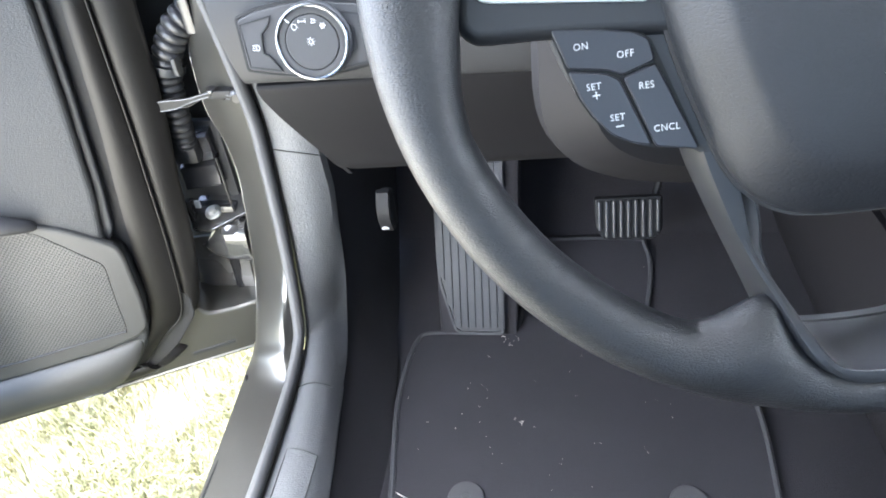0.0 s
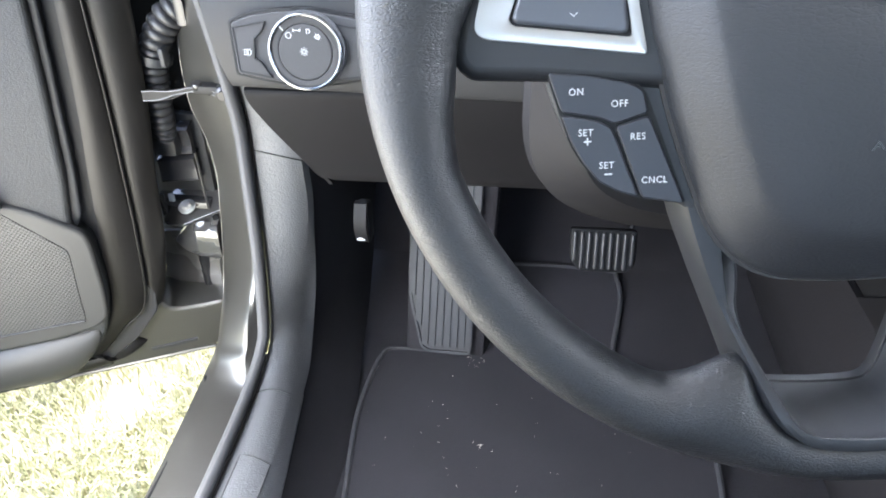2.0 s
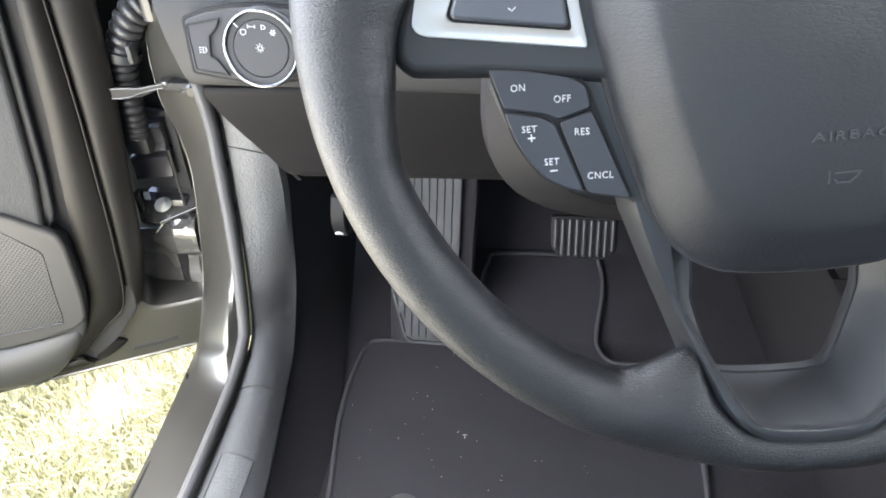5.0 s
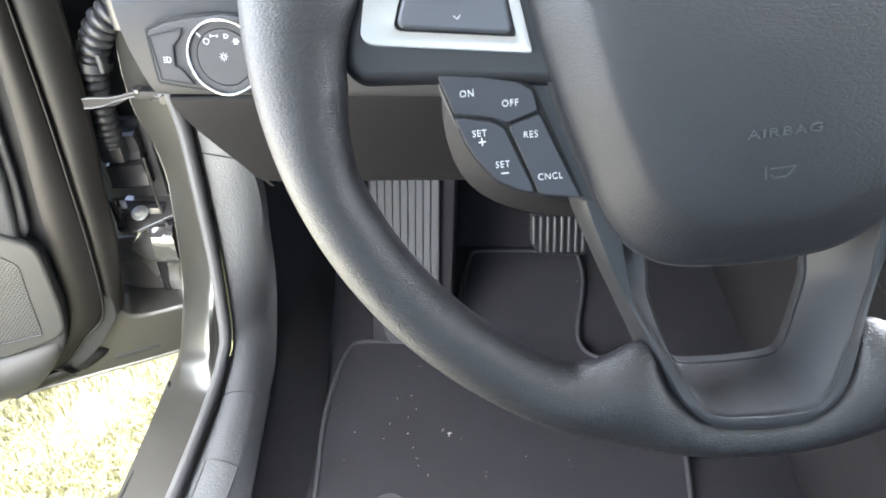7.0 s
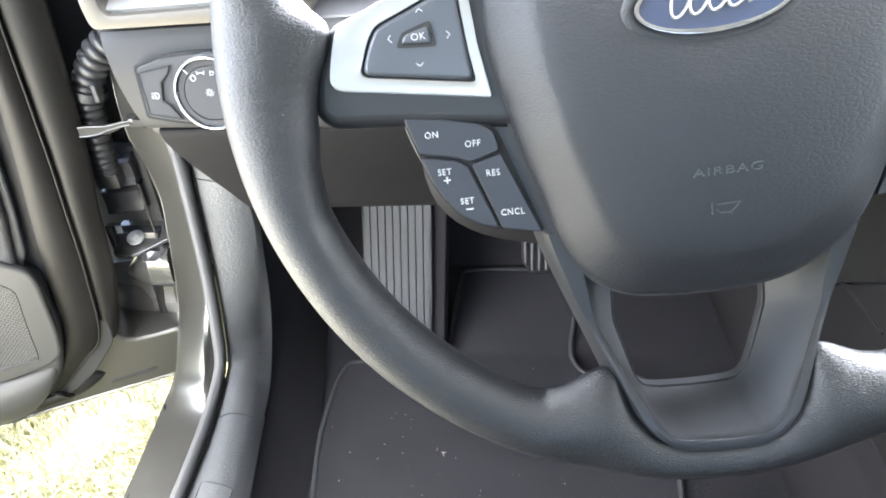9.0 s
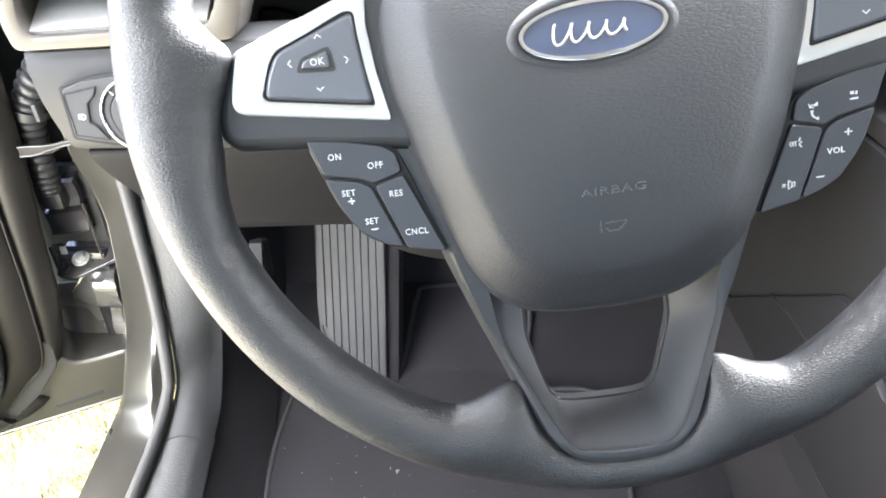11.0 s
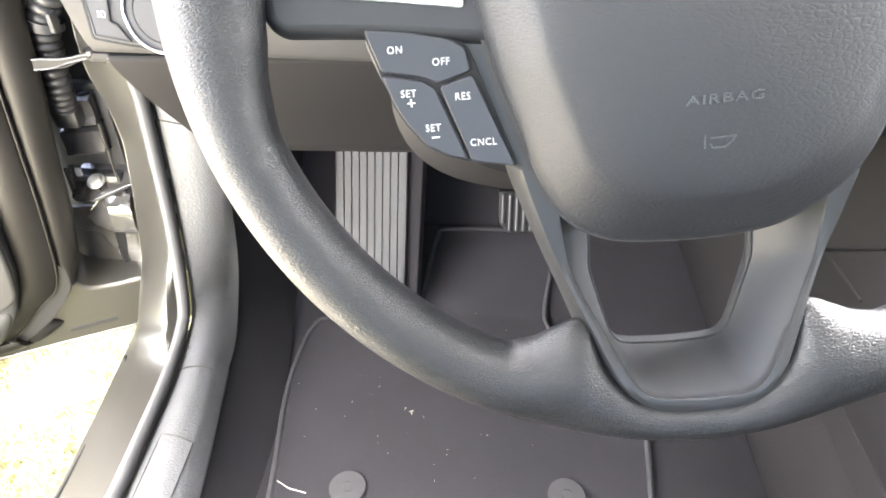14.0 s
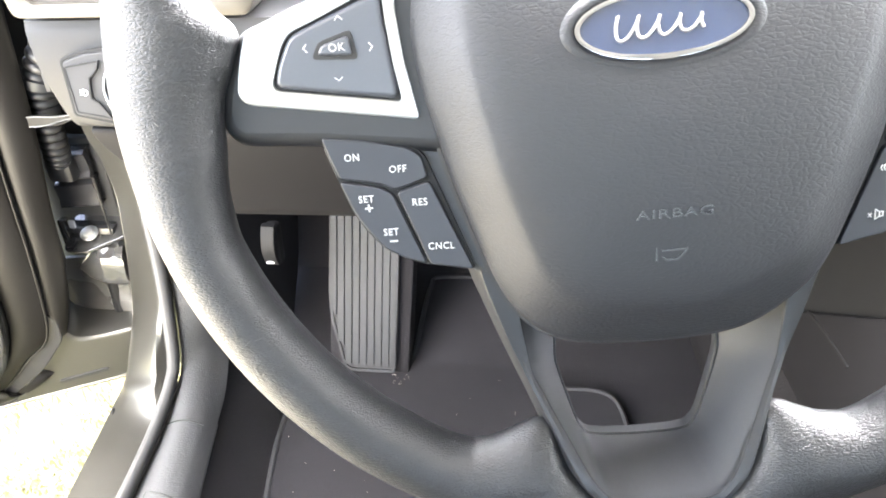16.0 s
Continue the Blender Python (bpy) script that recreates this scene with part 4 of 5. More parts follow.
for s in (0.0, 0.03, 0.12, 0.3, 0.5, 0.7, 0.9, 1.0):
    pocket_rows.append([(*((1 - s) * p + s * q), (1 - s) * (front(p[1]) - 0.0006) - 0.036 * s) for p, q in zip(v_in, v_hole)])
pocket_rows.append([(x, y, -0.040) for x, y in v_hole])
shell_rows.append(pocket_rows[0])
spoke = part("lower_spoke", sheet(shell_rows, 0.003, (0, 0, -1)), M["spoke"], wheel, "satin charcoal lower spoke with open pocket", sharp=24)
part("pocket", sheet(pocket_rows, 0.003, (0, 0, -1)), M["pocket"], spoke, "inside of the open pocket, lightened in its colour as if lit", sharp=24)
part("pocket_lip", tube([(x, y + 0.0004, -0.0358) for x, y in v_hole], 0.0008, 8), M["spoke"], spoke, "fine raised lip round the pocket opening", sharp=60)
part("hub", disc(0, -0.01, 0.055, -0.06, -0.012, 40, 0.006), M["dark"], wheel)

# ---- steering column shroud ----
col = thing("steering_column", "charcoal plastic steering column shroud behind the wheel", "steering column")
rows = []
for s in np.linspace(0, 1, 8):
    y = 0.052 + 0.20 * s
    grow = 1.0 - 0.25 * (1 - min(1.0, s * 6)) - 0.02 * s
    rows.append([(-0.010 + 0.116 * grow * abs(math.cos(f)) ** 0.55 * (1 if math.cos(f) > 0 else -1), y, 0.945 - 0.17 * s * 0.35 + 0.085 * grow * abs(math.sin(f)) ** 0.6 * (1 if math.sin(f) > 0 else -1))
                 for f in np.linspace(0, 2 * math.pi, 48, endpoint=False)])
part("shroud", grid(rows, close_v=True, cap=True), M["console"], col)

# ---- dashboard ----
dash = thing("dashboard", "charcoal plastic dashboard with knee panel below", "dashboard")
SECTION = [(0.200, 0.9555), (0.177, 0.9545), (0.1735, 0.952), (0.1705, 0.944), (0.169, 0.925), (0.172, 0.900), (0.177, 0.886), (0.184, 0.8825)]


def dash_left(z):
    return float(np.interp(z, [0.685, 0.72, 0.75, 0.868, 0.886, 0.92, 0.957, 1.0], [-0.200, -0.252, -0.290, -0.326, -0.3275, -0.333, -0.3375, -0.340]))


rows = []
for y, z in spline(SECTION, 4):
    x0 = dash_left(z)
    rows.append([(x, y, z + 0.05 * (x - x0) * max(0.0, (z - 0.92) / 0.035)) for x in np.linspace(x0, 0.165, 30)])
part("fascia", sheet(rows, 0.01, (0, 1, 0)), M["matte"], dash)
KNEE = [(0.186, 0.8785), (0.1865, 0.872), (0.200, 0.845), (0.228, 0.802), (0.250, 0.772), (0.300, 0.745), (0.405, 0.688), (0.415, 0.690), (0.44, 0.73), (0.52, 0.76)]
rows = []
for y, z in spline(KNEE, 5):
    x0 = dash_left(z if y < 0.41 else 0.69) + 0.003
    rows.append([(x, y, z + (0.012 * ((x - x0) / 0.4) if y < 0.26 else 0.010)) for x in np.linspace(x0, 0.165, 30)])
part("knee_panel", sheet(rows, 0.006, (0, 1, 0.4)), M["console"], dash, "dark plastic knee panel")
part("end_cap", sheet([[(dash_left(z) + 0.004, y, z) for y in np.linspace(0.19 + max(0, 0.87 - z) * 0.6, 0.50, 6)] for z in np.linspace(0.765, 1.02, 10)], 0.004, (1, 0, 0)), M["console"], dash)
# unseen dash top, run past the left end to keep sun off the sill
part("upper_pad", sheet([[(x, y, z) for x in np.linspace(-0.62, 1.2, 20)] for y, z in ((0.20, 1.0), (0.20, 1.04), (0.24, 1.075), (0.32, 1.09), (0.6, 1.06), (0.95, 1.0))], 0.01, (0, 0.3, -1)), M["matte"], dash)
part("far_fascia", sheet([[(x, y, z) for x in np.linspace(0.40, 1.2, 8)] for y, z in ((0.20, 1.03), (0.19, 0.95), (0.24, 0.80), (0.30, 0.72), (0.6, 0.7))], 0.01, (0, 1, 0)), M["matte"], dash)

# ---- air vent with silver surround ----
vent = thing("air_vent", "silver-framed dashboard air vent, lowest slat coloured as lit", "air vent")
v_out2 = rounded([(-0.337, 0.9575), (-0.195, 0.9640), (-0.187, 0.985), (-0.190, 1.035), (-0.330, 1.035), (-0.340, 0.976)], 0.006)
v_in2 = rounded([(-0.325, 0.9665), (-0.211, 0.9735), (-0.203, 0.988), (-0.204, 1.026), (-0.319, 1.026), (-0.328, 0.976)], 0.005)
vent_m = Matrix(((1, 0, 0, 0), (0, 0, -1, 0.168), (0, 1, 0, 0), (0, 0, 0, 1)))
surround = part("surround", band(v_out2, v_in2, -0.03, 0.003, 0.0025), M["vent_silver"], vent, "satin beige-silver vent surround")
surround.matrix_local = vent_m
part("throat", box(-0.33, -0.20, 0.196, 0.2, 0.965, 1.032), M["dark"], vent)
# lowest slat is paler than the others: bright daylight put into its colour
part("slat", sheet([[(x, 0.170 + 0.022 * s, 0.9690 + 0.007 * (x + 0.326) / 0.12 + 0.014 * s) for x in np.linspace(-0.326, -0.212, 12)] for s in np.linspace(0, 1, 5)], 0.003, (0, 0.4, -1)), M["lit_slat"], vent, "textured vent slat, lit tone in its colour")
for z in (0.990, 1.004, 1.018):
    part("slat", sheet([[(x, 0.173 + 0.02 * s, z + 0.003 * s + 0.002 * (x + 0.326) / 0.12) for x in np.linspace(-0.322, -0.208, 10)] for s in np.linspace(0, 1, 3)], 0.002, (0, 0.2, -1)), M["plastic"], vent)

# ---- instrument cluster edge ----
cluster = thing("instrument_cluster", "dark instrument cluster with thin silver outline", "instrument cluster")
part("housing", box(-0.215, 0.16, 0.26, 0.30, 0.88, 1.05, 0.01), M["cover"], cluster)
loop = [(-0.206, 0.935), (-0.204, 0.953), (-0.199, 0.959), (-0.180, 0.956), (-0.168, 0.946)]
part("silver_line", tube([(x, 0.257, z) for x, z in [tuple(p) for p in spline(loop, 4)]], 0.0016, 6), M["chrome"], cluster)
part("mark", box(-0.190, -0.181, 0.2575, 0.2595, 0.944, 0.946), M["white"], cluster)

# ---- headlight switch ----
normal = Vector((0.03, -0.97, 0.17)).normalized()
right = Vector((0, 0, 1)).cross(normal).normalized()
upward = normal.cross(right)
K = Vector((-0.268, 0.1635, 0.9160))
sw_m = Matrix(((right.x, upward.x, normal.x, K.x), (right.y, upward.y, normal.y, K.y), (right.z, upward.z, normal.z, K.z), (0, 0, 0, 1)))
switch = thing("headlight_switch", "round headlight switch with chrome ring in a dark bezel", "switch", sw_m)
BEZEL = rounded([(-0.048, 0.0192), (-0.034, 0.0243), (-0.0157, 0.0273), (0, 0.0282), (0.0157, 0.0273), (0.034, 0.0250), (0.050, 0.0205), (0.0475, -0.0145), (0.026, -0.0187),
                 (0.011, -0.0207), (0, -0.0213), (-0.011, -0.0207), (-0.026, -0.0187), (-0.0460, -0.0155)], 0.0025)
part("bezel_gap", band(BEZEL, [(x * 0.957, y * 0.925) for x, y in BEZEL], -0.006, 0.0022, 0.0006), M["black"], switch)
part("bezel", prism([(x * 0.955, y * 0.922) for x, y in BEZEL], -0.006, 0.0030, 0.0008), M["matte"], switch)
for sgn in (-1, 1):
    fog = [(-0.0441, 0.0148), (-0.0229, 0.0190), (-0.0252, 0.0138), (-0.0306, 0.0086), (-0.0316, -0.0040), (-0.0276, -0.0062), (-0.0208, -0.0155), (-0.0419, -0.0122)]
    fog = fog if sgn < 0 else mirror(fog)
    part("gap", stroke([*fog, fog[0]], 0.0008, 0.001, 0.0046), M["black"], switch)
    btn = part("fog_button", prism(fog, 0.001, 0.0042), M["matte"], switch)
    if sgn < 0:
        part("fog_icon", merge(*[box(-0.0380, -0.0363, yy - 0.0002, yy + 0.0002, 0.0043, 0.0047) for yy in (-0.0015, 0.0, 0.0015)],
                               stroke([(-0.0355, -0.0019), (-0.0355, 0.0019), (-0.0341, 0.0017), (-0.0333, 0.0006), (-0.0333, -0.0006), (-0.0341, -0.0017), (-0.0355, -0.0019)], 0.0004, 0.0043, 0.0047)), M["white"], btn)
SHIFT = pose(0.0034, 0.0022, 0)
part("collar", disc(0.0006, 0, 0.0248, 0.0, 0.0075, 56, 0.0012), M["plastic"], switch).matrix_local = SHIFT
part("chrome_ring", ring(0.0006, 0, 0.0238, 0.0219, 0.004, 0.0112, 64, 0.0008), M["chrome"], switch, "polished chrome ring").matrix_local = SHIFT
part("dial_ring", ring(0.0006, 0, 0.0220, 0.0176, 0.004, 0.0098, 64, 0.0006), M["matte"], switch).matrix_local = SHIFT
knob = part("dial_face", disc(0.0006, 0, 0.0172, 0.004, 0.0102, 56, 0.0006), M["matte"], switch)
knob.matrix_local = SHIFT


def ring_line(x, y, r, t, w0, w1, n=20):
    return ring(x, y, r, r - t, w0, w1, n)


icons = [ring_line(0, 0.0005, 0.0014, 0.00034, 0.0101, 0.0105)]
for k in range(8):
    a = 2 * math.pi * k / 8
    icons.append(stroke([(0.0019 * math.cos(a), 0.0005 + 0.0019 * math.sin(a)), (0.0027 * math.cos(a), 0.0005 + 0.0027 * math.sin(a))], 0.00034, 0.0101, 0.0105))
icons.append(ring_line(-0.0095, 0.0100, 0.0019, 0.00034, 0.0101, 0.0105))
icons.append(stroke([(-0.0063, 0.0142), (-0.0063, 0.0122)], 0.0004, 0.0101, 0.0105))
icons.append(stroke([(-0.0060, 0.0132), (-0.0022, 0.0132)], 0.00034, 0.0101, 0.0105))
icons.append(stroke([(-0.0020, 0.0142), (-0.0020, 0.0122)], 0.0004, 0.0101, 0.0105))
icons.append(stroke([(0.0022, 0.0142), (0.0022, 0.0116), (0.0040, 0.0120), (0.0046, 0.0129), (0.0040, 0.0138), (0.0022, 0.0142)], 0.0004, 0.0101, 0.0105))
icons.append(ring_line(0.0090, 0.0098, 0.0013, 0.0005, 0.0101, 0.0105))
for k in range(6):
    a = 2 * math.pi * k / 6
    icons.append(stroke([(0.0090 + 0.0014 * math.cos(a), 0.0098 + 0.0014 * math.sin(a)), (0.0090 + 0.0021 * math.cos(a), 0.0098 + 0.0021 * math.sin(a))], 0.00034, 0.0101, 0.0105))
part("icons", merge(*icons), M["white"], knob, "white lamp symbols")
part("index_mark", stroke([(-0.0150, 0.0150), (-0.0128, 0.0128)], 0.0007, 0.0097, 0.0101), M["white"], switch).matrix_local = SHIFT

# ---- open front door ----
door_m = Matrix(((-0.905, 0, 0.426, -0.585), (-0.426, 0, -0.905, 0.492), (0, 1, 0, 0), (0, 0, 0, 1)))
door = thing("car_door", "open dark grey car door with grained grey inner trim", "car door", door_m)
SHELL = [(-0.035, 0.385), (-0.030, 0.304), (0.03, 0.288), (0.23, 0.286), (0.95, 0.282), (0.98, 0.34), (0.98, 1.0), (0.036, 1.0), (0.050, 0.60), (0.066, 0.47), (0.066, 0.385), (0.01, 0.381)]
part("shell", prism(rounded(SHELL, 0.03), -0.09, -0.012, 0.006, 3), M["paint"], door, "dark grey painted door shell")
LEDGE = [(0.058, 0.50), (0.066, 0.43), (0.095, 0.375), (0.16, 0.338), (0.95, 0.325), (0.95, 0.99), (0.040, 0.99)]
# dark cover added over the painted shell edge, in place of its shade
part("shaded_edge_cover", prism([(0.032, 1.0), (0.042, 0.60), (0.050, 0.47), (0.056, 0.47), (0.050, 0.60), (0.040, 1.0)], -0.093, -0.008, 0.003), M["strip"], door)
part("inner_pressing", prism(rounded(LEDGE, 0.03), -0.02, 0.0, 0.008, 3), M["matte"], door)
part("lower_pressing", prism(rounded([(0.066, 0.44), (0.070, 0.40), (0.11, 0.352), (0.17, 0.310), (0.40, 0.300), (0.40, 0.33), (0.20, 0.345), (0.12, 0.41), (0.10, 0.47)], 0.01), -0.012, 0.003, 0.002), M["cover"], door)
part("drain_slot", prism(rounded([(0.03, 0.3125), (0.10, 0.310), (0.10, 0.3155), (0.03, 0.318)], 0.002), -0.013, -0.0095), M["rubber"], door)
part("hem_flange", tube([(-0.002, 0.293, -0.012), (0.23, 0.2885, -0.012), (0.95, 0.2845, -0.012)], 0.003, 8), M["paint"], door)


def strip(points, r, name, mat, label="", flat=1.0):
    return part(name, tube([tuple(p) for p in spline(points, 6)], r, 12, flat=flat), M[mat], door, label)


# wide soft apron, thin worn edge, and rubber lip that follow the door's hinge side
EDGE_A = [(0.060, 1.0), (0.073, 0.86), (0.0865, 0.731), (0.0995, 0.640), (0.1129, 0.537), (0.1240, 0.443), (0.1450, 0.397), (0.1810, 0.353), (0.235, 0.330), (0.95, 0.322)]
EDGE_B = [(0.040, 1.0), (0.047, 0.86), (0.0535, 0.726), (0.0602, 0.633), (0.0687, 0.527), (0.0843, 0.420), (0.1188, 0.383), (0.1662, 0.337), (0.225, 0.308), (0.95, 0.300)]
EDGE_C = [(u - 0.0022, v - 0.001) for u, v in EDGE_B]
EDGE_D = [(-0.012, 1.0), (-0.002, 0.86), (0.0098, 0.716), (0.0233, 0.621), (0.0354, 0.513), (0.0573, 0.419), (0.0796, 0.391), (0.1239, 0.355), (0.1760, 0.318), (0.95, 0.294)]


def lip(name, a, b, rise, w0, w1, thick, mat, label=""):
    pa, pb = spline([(*p, w0) for p in a], 7), spline([(*p, w1) for p in b], 7)
    rows = []
    for p, q in zip(pa, pb):
        p, q = Vector(p), Vector(q)
        rows.append([p.lerp(q, s) + Vector((0, 0, rise * math.sin(math.pi * s) ** 0.8)) for s in np.linspace(0, 1, 9)])
    return part(name, sheet(rows, thick, (0, 0, -1)), M[mat], door, label, sharp=60)


lip("weather_apron", EDGE_A, EDGE_B, 0.005, 0.012, 0.006, 0.006, "strip", "dull dark grey apron behind the door seal")
lip("weatherstrip", EDGE_C, EDGE_D, 0.006, 0.001, -0.009, 0.004, "strip", "black rubber door weatherstrip")
strip([(u, v, 0.0075) for u, v in EDGE_B], 0.0016, "worn_edge", "strip", "thin worn seal edge")
TRIM = [(0.093, 1.0), (0.096, 0.88), (0.106, 0.78), (0.122, 0.646), (0.136, 0.575), (0.118, 0.552), (0.120, 0.47), (0.130, 0.425), (0.1425, 0.391), (0.170, 0.355), (0.2056, 0.328), (0.305, 0.318), (0.95, 0.312), (0.95, 1.0)]
part("trim_panel", prism(rounded(TRIM, 0.012), -0.001, 0.030, 0.008, 4), M["door_trim"], door, "grey grained door trim panel", sharp=20)
part("trim_side", prism(rounded([(0.083, 1.0), (0.087, 0.88), (0.097, 0.78), (0.112, 0.646), (0.122, 0.585), (0.140, 0.560), (0.160, 0.50), (0.4, 0.48), (0.4, 1.0)], 0.01), -0.001, 0.018, 0.003), M["plastic"], door)
GRILLE = [(0.1463, 0.549), (0.1543, 0.477), (0.1575, 0.432), (0.2237, 0.432), (0.30, 0.430), (0.50, 0.436), (0.50, 0.66), (0.26, 0.645), (0.204, 0.619)]
POCKET = [(0.122, 0.572), (0.1185, 0.55), (0.123, 0.468), (0.130, 0.428), (0.147, 0.414), (0.204, 0.405), (0.30, 0.403), (0.53, 0.405), (0.53, 0.67), (0.24, 0.652), (0.17, 0.612)]
part("speaker_bezel", prism(rounded(POCKET, 0.012), 0.028, 0.0375, 0.005, 3), M["door_smooth"], door, "grey speaker surround")
part("speaker_grille", prism(rounded(GRILLE, 0.008), 0.036, 0.0386, 0.0012), M["grille"], door, "perforated speaker grille")
part("grille_edge", tube([(0.160, 0.431, 0.0385), (0.2237, 0.431, 0.0385), (0.30, 0.429, 0.0385), (0.50, 0.435, 0.0385)], 0.0022, 8), M["matte"], door)
rows = []
for v, w, u0 in ((0.405, 0.030, 0.150), (0.400, 0.038, 0.148), (0.392, 0.046, 0.149), (0.378, 0.051, 0.156), (0.362, 0.051, 0.168), (0.345, 0.046, 0.184), (0.332, 0.038, 0.200), (0.322, 0.026, 0.218), (0.317, 0.010, 0.235)):
    rows.append([(u0 + 0.72 * s ** 2, v, 0.029 + (w - 0.029) * (1 - (1 - min(1.0, s / 0.45)) ** 2)) for s in np.linspace(0, 1, 26)])
part("pocket_shell", sheet(rows, 0.004, (0, 0, -1)), M["door_smooth"], door, "smooth grey lower door pocket", sharp=60)
nose = spline([(0.197, 0.629, 0.040), (0.203, 0.633, 0.042), (0.215, 0.639, 0.045), (0.235, 0.646, 0.048), (0.29, 0.656, 0.052), (0.40, 0.670, 0.056), (0.60, 0.690, 0.058)], 6)
part("armrest_nose", tube([tuple(p) for p in nose], 0.021, 20, ripple=lambda i: 0.10 + 0.90 * min(1.0, (i / 22.0)) ** 0.62, flat=0.6), M["matte"], door, "dark grey rounded armrest tip", sharp=60)

# ---- door check strap ----
check = thing("door_check_strap", "bare steel door check strap bolted to the pillar", "door check")
arm_path = spline([(-0.490, 0.480, 0.742), (-0.520, 0.490, 0.743), (-0.555, 0.493, 0.738), (-0.583, 0.494, 0.733), (-0.615, 0.494, 0.727), (-0.650, 0.494, 0.722)], 6)
rows = []
for i, p in enumerate(arm_path):
    s = i / (len(arm_path) - 1)
    wide = 0.0024 + 0.0038 * near(s - 0.74, 0.10, 0.28)
    rows.append([p + np.array((0.0, a, b + 0.002 * math.sin(9 * s))) for a, b in ((-0.003, -wide), (0.003, -wide), (0.003, wide), (-0.003, wide))])
part("arm", grid(rows, close_v=True, cap=True), M["strap"], check)
# bright beads along both strap edges stand in for their highlights
for k in (0, 3):
    part("rolled_edge", tube([Vector(r[k]) for r in rows], 0.0009, 6), M["steel"], check, "bright bead for the highlight on the strap edge")
part("lower_arm", tube([p + np.array((0, 0.002, -0.0055 + 0.004 * math.sin(14 * k / len(arm_path)))) for k, p in enumerate(arm_path[4:])], 0.0016, 8), M["strap"], check)
part("bracket", box(-0.525, -0.488, 0.480, 0.498, 0.741, 0.752, 0.003), M["strap"], check)
part("bolt", merge(tube([(-0.486, 0.484, 0.748), (-0.482, 0.470, 0.748)], 0.0095, 6), tube([(-0.483, 0.474, 0.748), (-0.480, 0.464, 0.748)], 0.0055, 12)), M["steel"], check, "hexagonal steel bolt")
part("pin", tube([(-0.520, 0.486, 0.746), (-0.520, 0.484, 0.755)], 0.006, 12), M["steel"], check)

# ---- wiring boot ----
boot = thing("wiring_boot", "black corrugated rubber wiring boot between pillar and door", "cable boot")
boot_path = spline([(-0.515, 0.565, 0.900), (-0.535, 0.550, 0.845), (-0.570, 0.535, 0.812), (-0.593, 0.529, 0.770), (-0.601, 0.529, 0.725), (-0.606, 0.532, 0.680), (-0.612, 0.538, 0.650)], 24)
part("bellows", tube(boot_path, 0.0222, 24, ripple=lambda i: (0.78 + 0.22 * abs(math.sin(i * math.pi / 6)) ** 0.6) * (1.0 - 0.28 * i / 144)), M["rubber"], boot, sharp=70)
part("collar", tube([boot_path[70], boot_path[73], boot_path[76]], 0.0235, 24), M["plastic"], boot)
for x in (-0.622, -0.572):
    part("clip", box(x, x + 0.0055, 0.504, 0.519, 0.764, 0.786, 0.001), M["plastic"], boot)
part("neck_plate", box(-0.548, -0.535, 0.520, 0.545, 0.81, 0.90, 0.003), M["cover"], boot)
part("plug", box(-0.635, -0.600, 0.535, 0.565, 0.62, 0.655, 0.006), M["rubber"], boot)

# ---- cover block below the boot ----
block = thing("connector_cover", "glossy black plastic cover on the hinge pillar", "cover")
for top, bottom, lean in ((0.655, 0.617, 0.012), (0.610, 0.574, 0.006)):
    rows = []
    for y, z in ((0.566, top + 0.004), (0.553, top), (0.5505, top - 0.002), (0.5505 + lean * 0.3, top - 0.012), (0.5505 + lean * 0.4, bottom + 0.010), (0.5495 + lean * 0.2, bottom + 0.002), (0.552, bottom - 0.0005), (0.575, bottom - 0.002)):
        rows.append([(x, y + 0.05 * (x + 0.6) - 0.0015 * math.sin(31 * (x + 0.64)), z + 0.12 * (x + 0.61)) for x in np.linspace(-0.642, -0.586, 9)])
    part("face", sheet(rows, 0.012, (0, 1, 0)), M["cover"], block, sharp=25)
part("backing", box(-0.66, -0.575, 0.572, 0.585, 0.54, 0.67, 0.003), M["dark"], block)
part("side_ribs", merge(*[tube([(-0.572, 0.535, 0.63 - 0.02 * k), (-0.570, 0.532, 0.60 - 0.02 * k)], 0.0015, 6) for k in range(4)]), M["steel"], block)

# ---- lower hinge ----
hinge = part("hinge", box(-0.645, -0.575, 0.545, 0.575, 0.508, 0.541, 0.004), M["cover"], body, "painted lower door hinge with zinc bolt")
rows = []
for k in range(15):
    s1 = k / 14
    mid = Vector((-0.634 + 0.074 * s1, 0.541, 0.480 + 0.004 * s1))
    high, deep = 0.010 + 0.026 * min(1.0, 2.2 * s1) ** 0.7, 0.008 + 0.014 * min(1.0, 2 * s1)
    ring_row = []
    for a in range(20):
        f = 2 * math.pi * a / 20
        lump = 1 + 0.22 * noise.noise((s1 * 3.1, math.cos(f) * 1.6, math.sin(f) * 1.6))
        ring_row.append(mid + Vector((0.006 * math.sin(f) * (1 - s1), -deep * math.cos(f) * lump, high * math.sin(f) * lump)))
    rows.append(ring_row)
part("casting", grid(rows, close_v=True, cap=True), M["casting"], hinge, "glossy dark painted hinge casting", sharp=35)
part("leaf", prism(rounded([(-0.645, 0.0), (-0.640, -0.030), (-0.610, -0.032), (-0.556, 0.0), (-0.556, 0.034), (-0.640, 0.03)], 0.006), -0.003, 0.003, 0.001), M["casting"], hinge).matrix_local = pose(0, 0.548, 0.529, 28, 0, 0)
part("bolt_washer", disc(0, 0, 0.0125, 0, 0.0024, 28, 0.0006), M["zinc"], hinge).matrix_local = pose(-0.6075, 0.540, 0.535, 24, 0, 0)
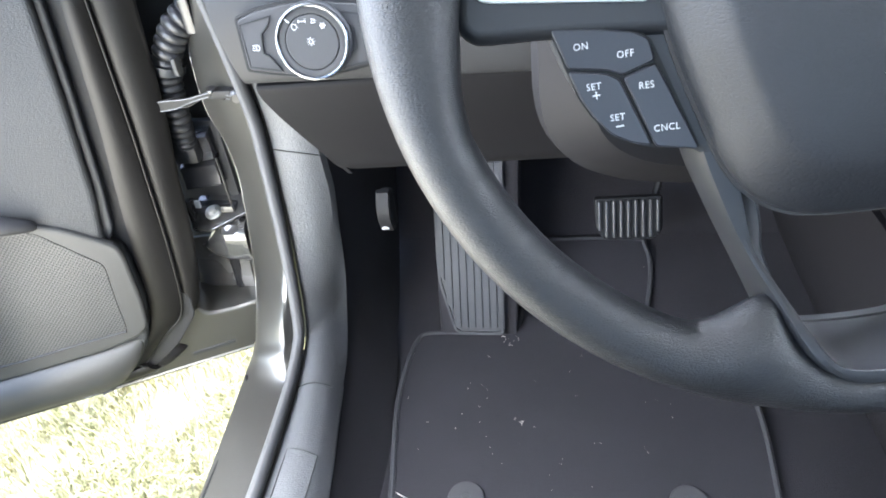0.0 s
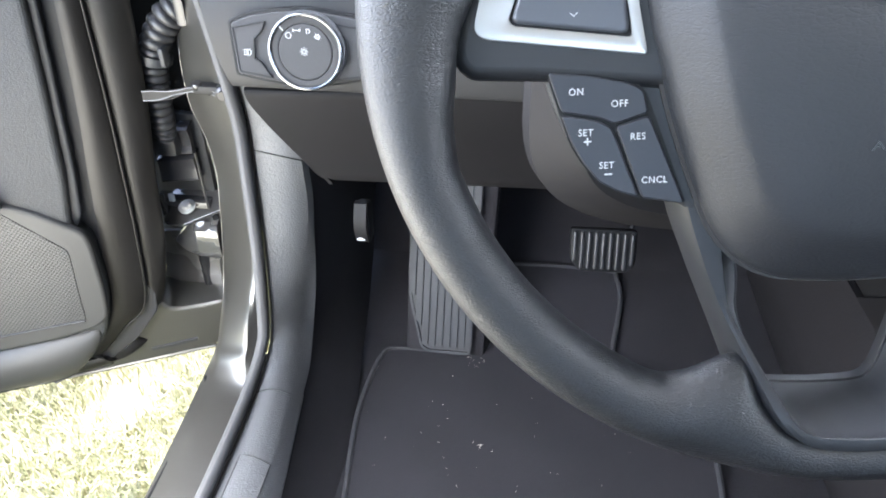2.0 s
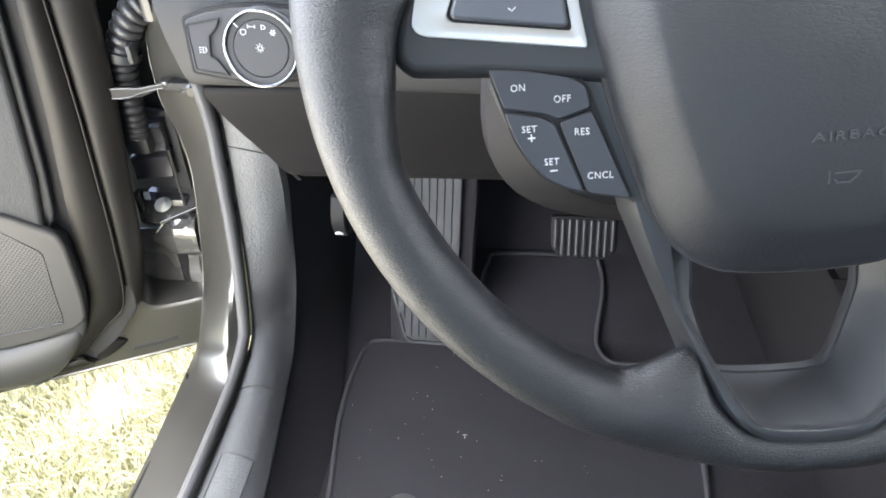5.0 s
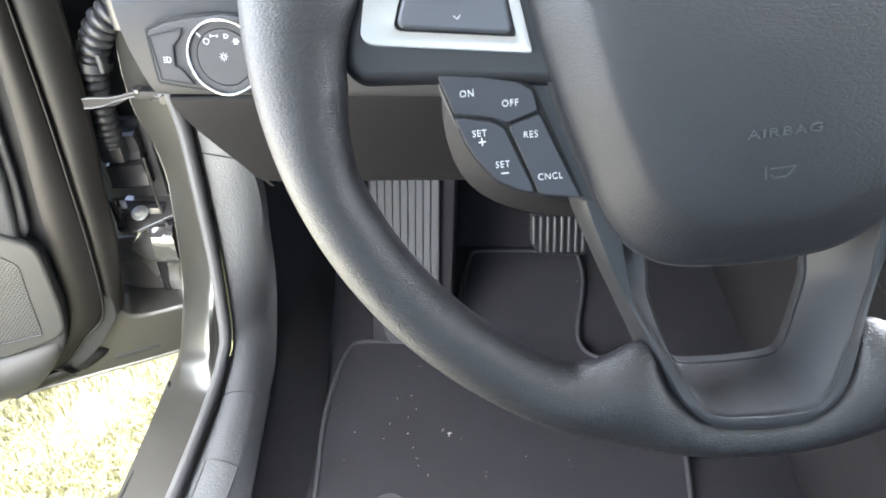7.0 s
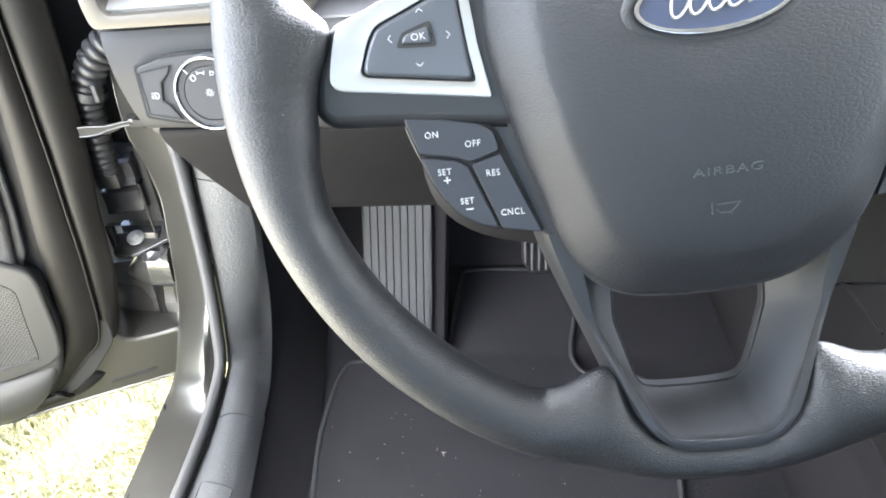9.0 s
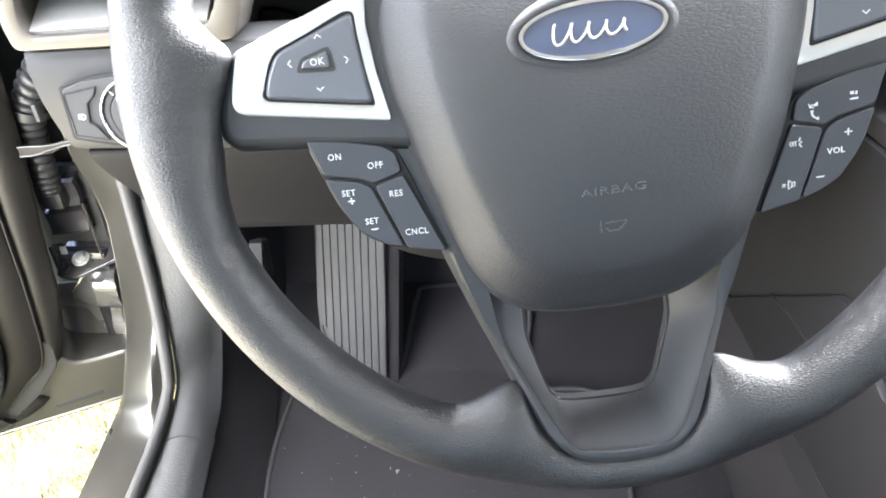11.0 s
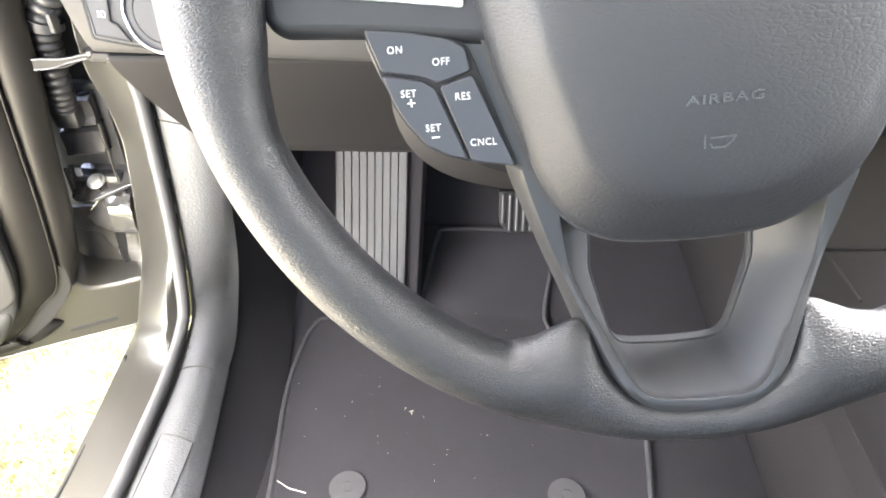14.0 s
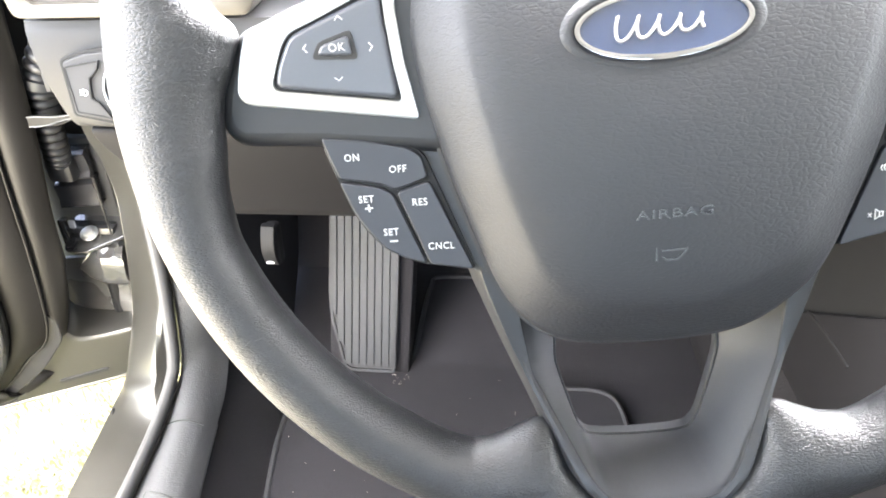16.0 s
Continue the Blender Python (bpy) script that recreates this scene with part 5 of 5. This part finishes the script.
part("bolt_head", disc(0, 0, 0.0072, 0.001, 0.009, 6, 0.0008), M["zinc"], hinge, "zinc hexagonal bolt head").matrix_local = pose(-0.6075, 0.540, 0.535, 24, 0, 0)
part("clip", box(-0.645, -0.636, 0.533, 0.546, 0.518, 0.558, 0.0015), M["casting"], hinge)
part("white_tag", box(-0.631, -0.623, 0.536, 0.540, 0.545, 0.557, 0.001), M["white"], hinge)
rows = []
for k, (y, z) in enumerate(((0.556, 0.482), (0.552, 0.462), (0.550, 0.440), (0.552, 0.415), (0.548, 0.395), (0.550, 0.372), (0.549, 0.352), (0.547, 0.344), (0.534, 0.336), (0.530, 0.333), (0.531, 0.315), (0.534, 0.26))):
    crease = 0.0045 if 1 < k < 6 else 0.001
    rows.append([(x, y + crease * noise.noise((x * 42, z * 38, 1.7)), z + 0.35 * (x + 0.62) * (1 if k > 5 else 0.35)) for x in np.linspace(-0.715, -0.617, 14)])
part("lower_leaf", sheet(rows, 0.006, (0, 1, 0)), M["jamb"], hinge, "creased glossy grey jamb plate", sharp=24)
part("stamped_opening", tube([(-0.648, 0.546, 0.470), (-0.621, 0.546, 0.477), (-0.618, 0.546, 0.455), (-0.646, 0.546, 0.448)], 0.0009, 6, True), M["steel"], hinge, "bright edge of a stamped opening")
# black tube put in for the shade of the gap beside the plate
part("dark_gap_strip", tube([(-0.606, 0.556, 0.475), (-0.608, 0.556, 0.40), (-0.613, 0.552, 0.33), (-0.620, 0.550, 0.26)], 0.010, 12), M["black"], hinge, "dark strip in place of the shaded vertical gap")
part("pillar_flange", sheet([[(x - 0.10 * (0.47 - z), 0.549 + 0.002 * math.sin(60 * z), z) for x in np.linspace(-0.597, -0.562, 6)] for z in np.linspace(0.475, 0.26, 14)], 0.004, (0, 1, 0)), M["jamb"], hinge)
part("flange_edge", tube([(-0.5755 - 0.10 * (0.47 - z), 0.5465, z) for z in np.linspace(0.455, 0.30, 8)], 0.0011, 6), M["steel"], hinge, "thin bright steel line along the flange")
for dy in (0.0, 0.010):
    part("scratch_edge", tube([(-0.5585, 0.548 + dy, 0.640), (-0.5580, 0.553 + dy, 0.600), (-0.5600, 0.556 + dy, 0.566 - dy)], 0.0007, 6), M["steel"], hinge)

# ---- lawn outside ----
finish(grid([[(x, y, 0.0) for x in np.linspace(-60, 60, 31)] for y in np.linspace(-60, 60, 31)]), "ground", M["lawn"])
tagged(bpy.data.objects["ground"], "sunlit dry lawn", "lawn", kind="structure")
random.seed(3)
verts, faces = [], []
for k in range(52000):
    x, y = random.uniform(-1.6, -0.56), random.uniform(0.0, 1.3)
    if noise.noise((x * 5, y * 5, 0)) < random.uniform(-0.5, 0.25):
        continue
    h, a, lean = random.uniform(0.02, 0.075), random.uniform(0, 6.28), random.uniform(0.2, 1.2)
    w = random.uniform(0.0007, 0.0018)
    dx, dy = math.cos(a), math.sin(a)
    i = len(verts)
    verts += [(x - dy * w, y + dx * w, 0), (x + dy * w, y - dx * w, 0), (x + dx * h * lean * 0.4 + dy * w * 0.7, y + dy * h * lean * 0.4 - dx * w * 0.7, h * 0.7),
              (x + dx * h * lean * 0.4 - dy * w * 0.7, y + dy * h * lean * 0.4 + dx * w * 0.7, h * 0.7), (x + dx * h * lean, y + dy * h * lean, h)]
    faces += [(i, i + 1, i + 2, i + 3), (i + 3, i + 2, i + 4)]
me = bpy.data.meshes.new("grass")
me.from_pydata(verts, [], faces)
me.materials.append(M["blade"])
tagged(new("grass", me), "short dry and green grass blades on the lawn", "grass", kind="stuff")
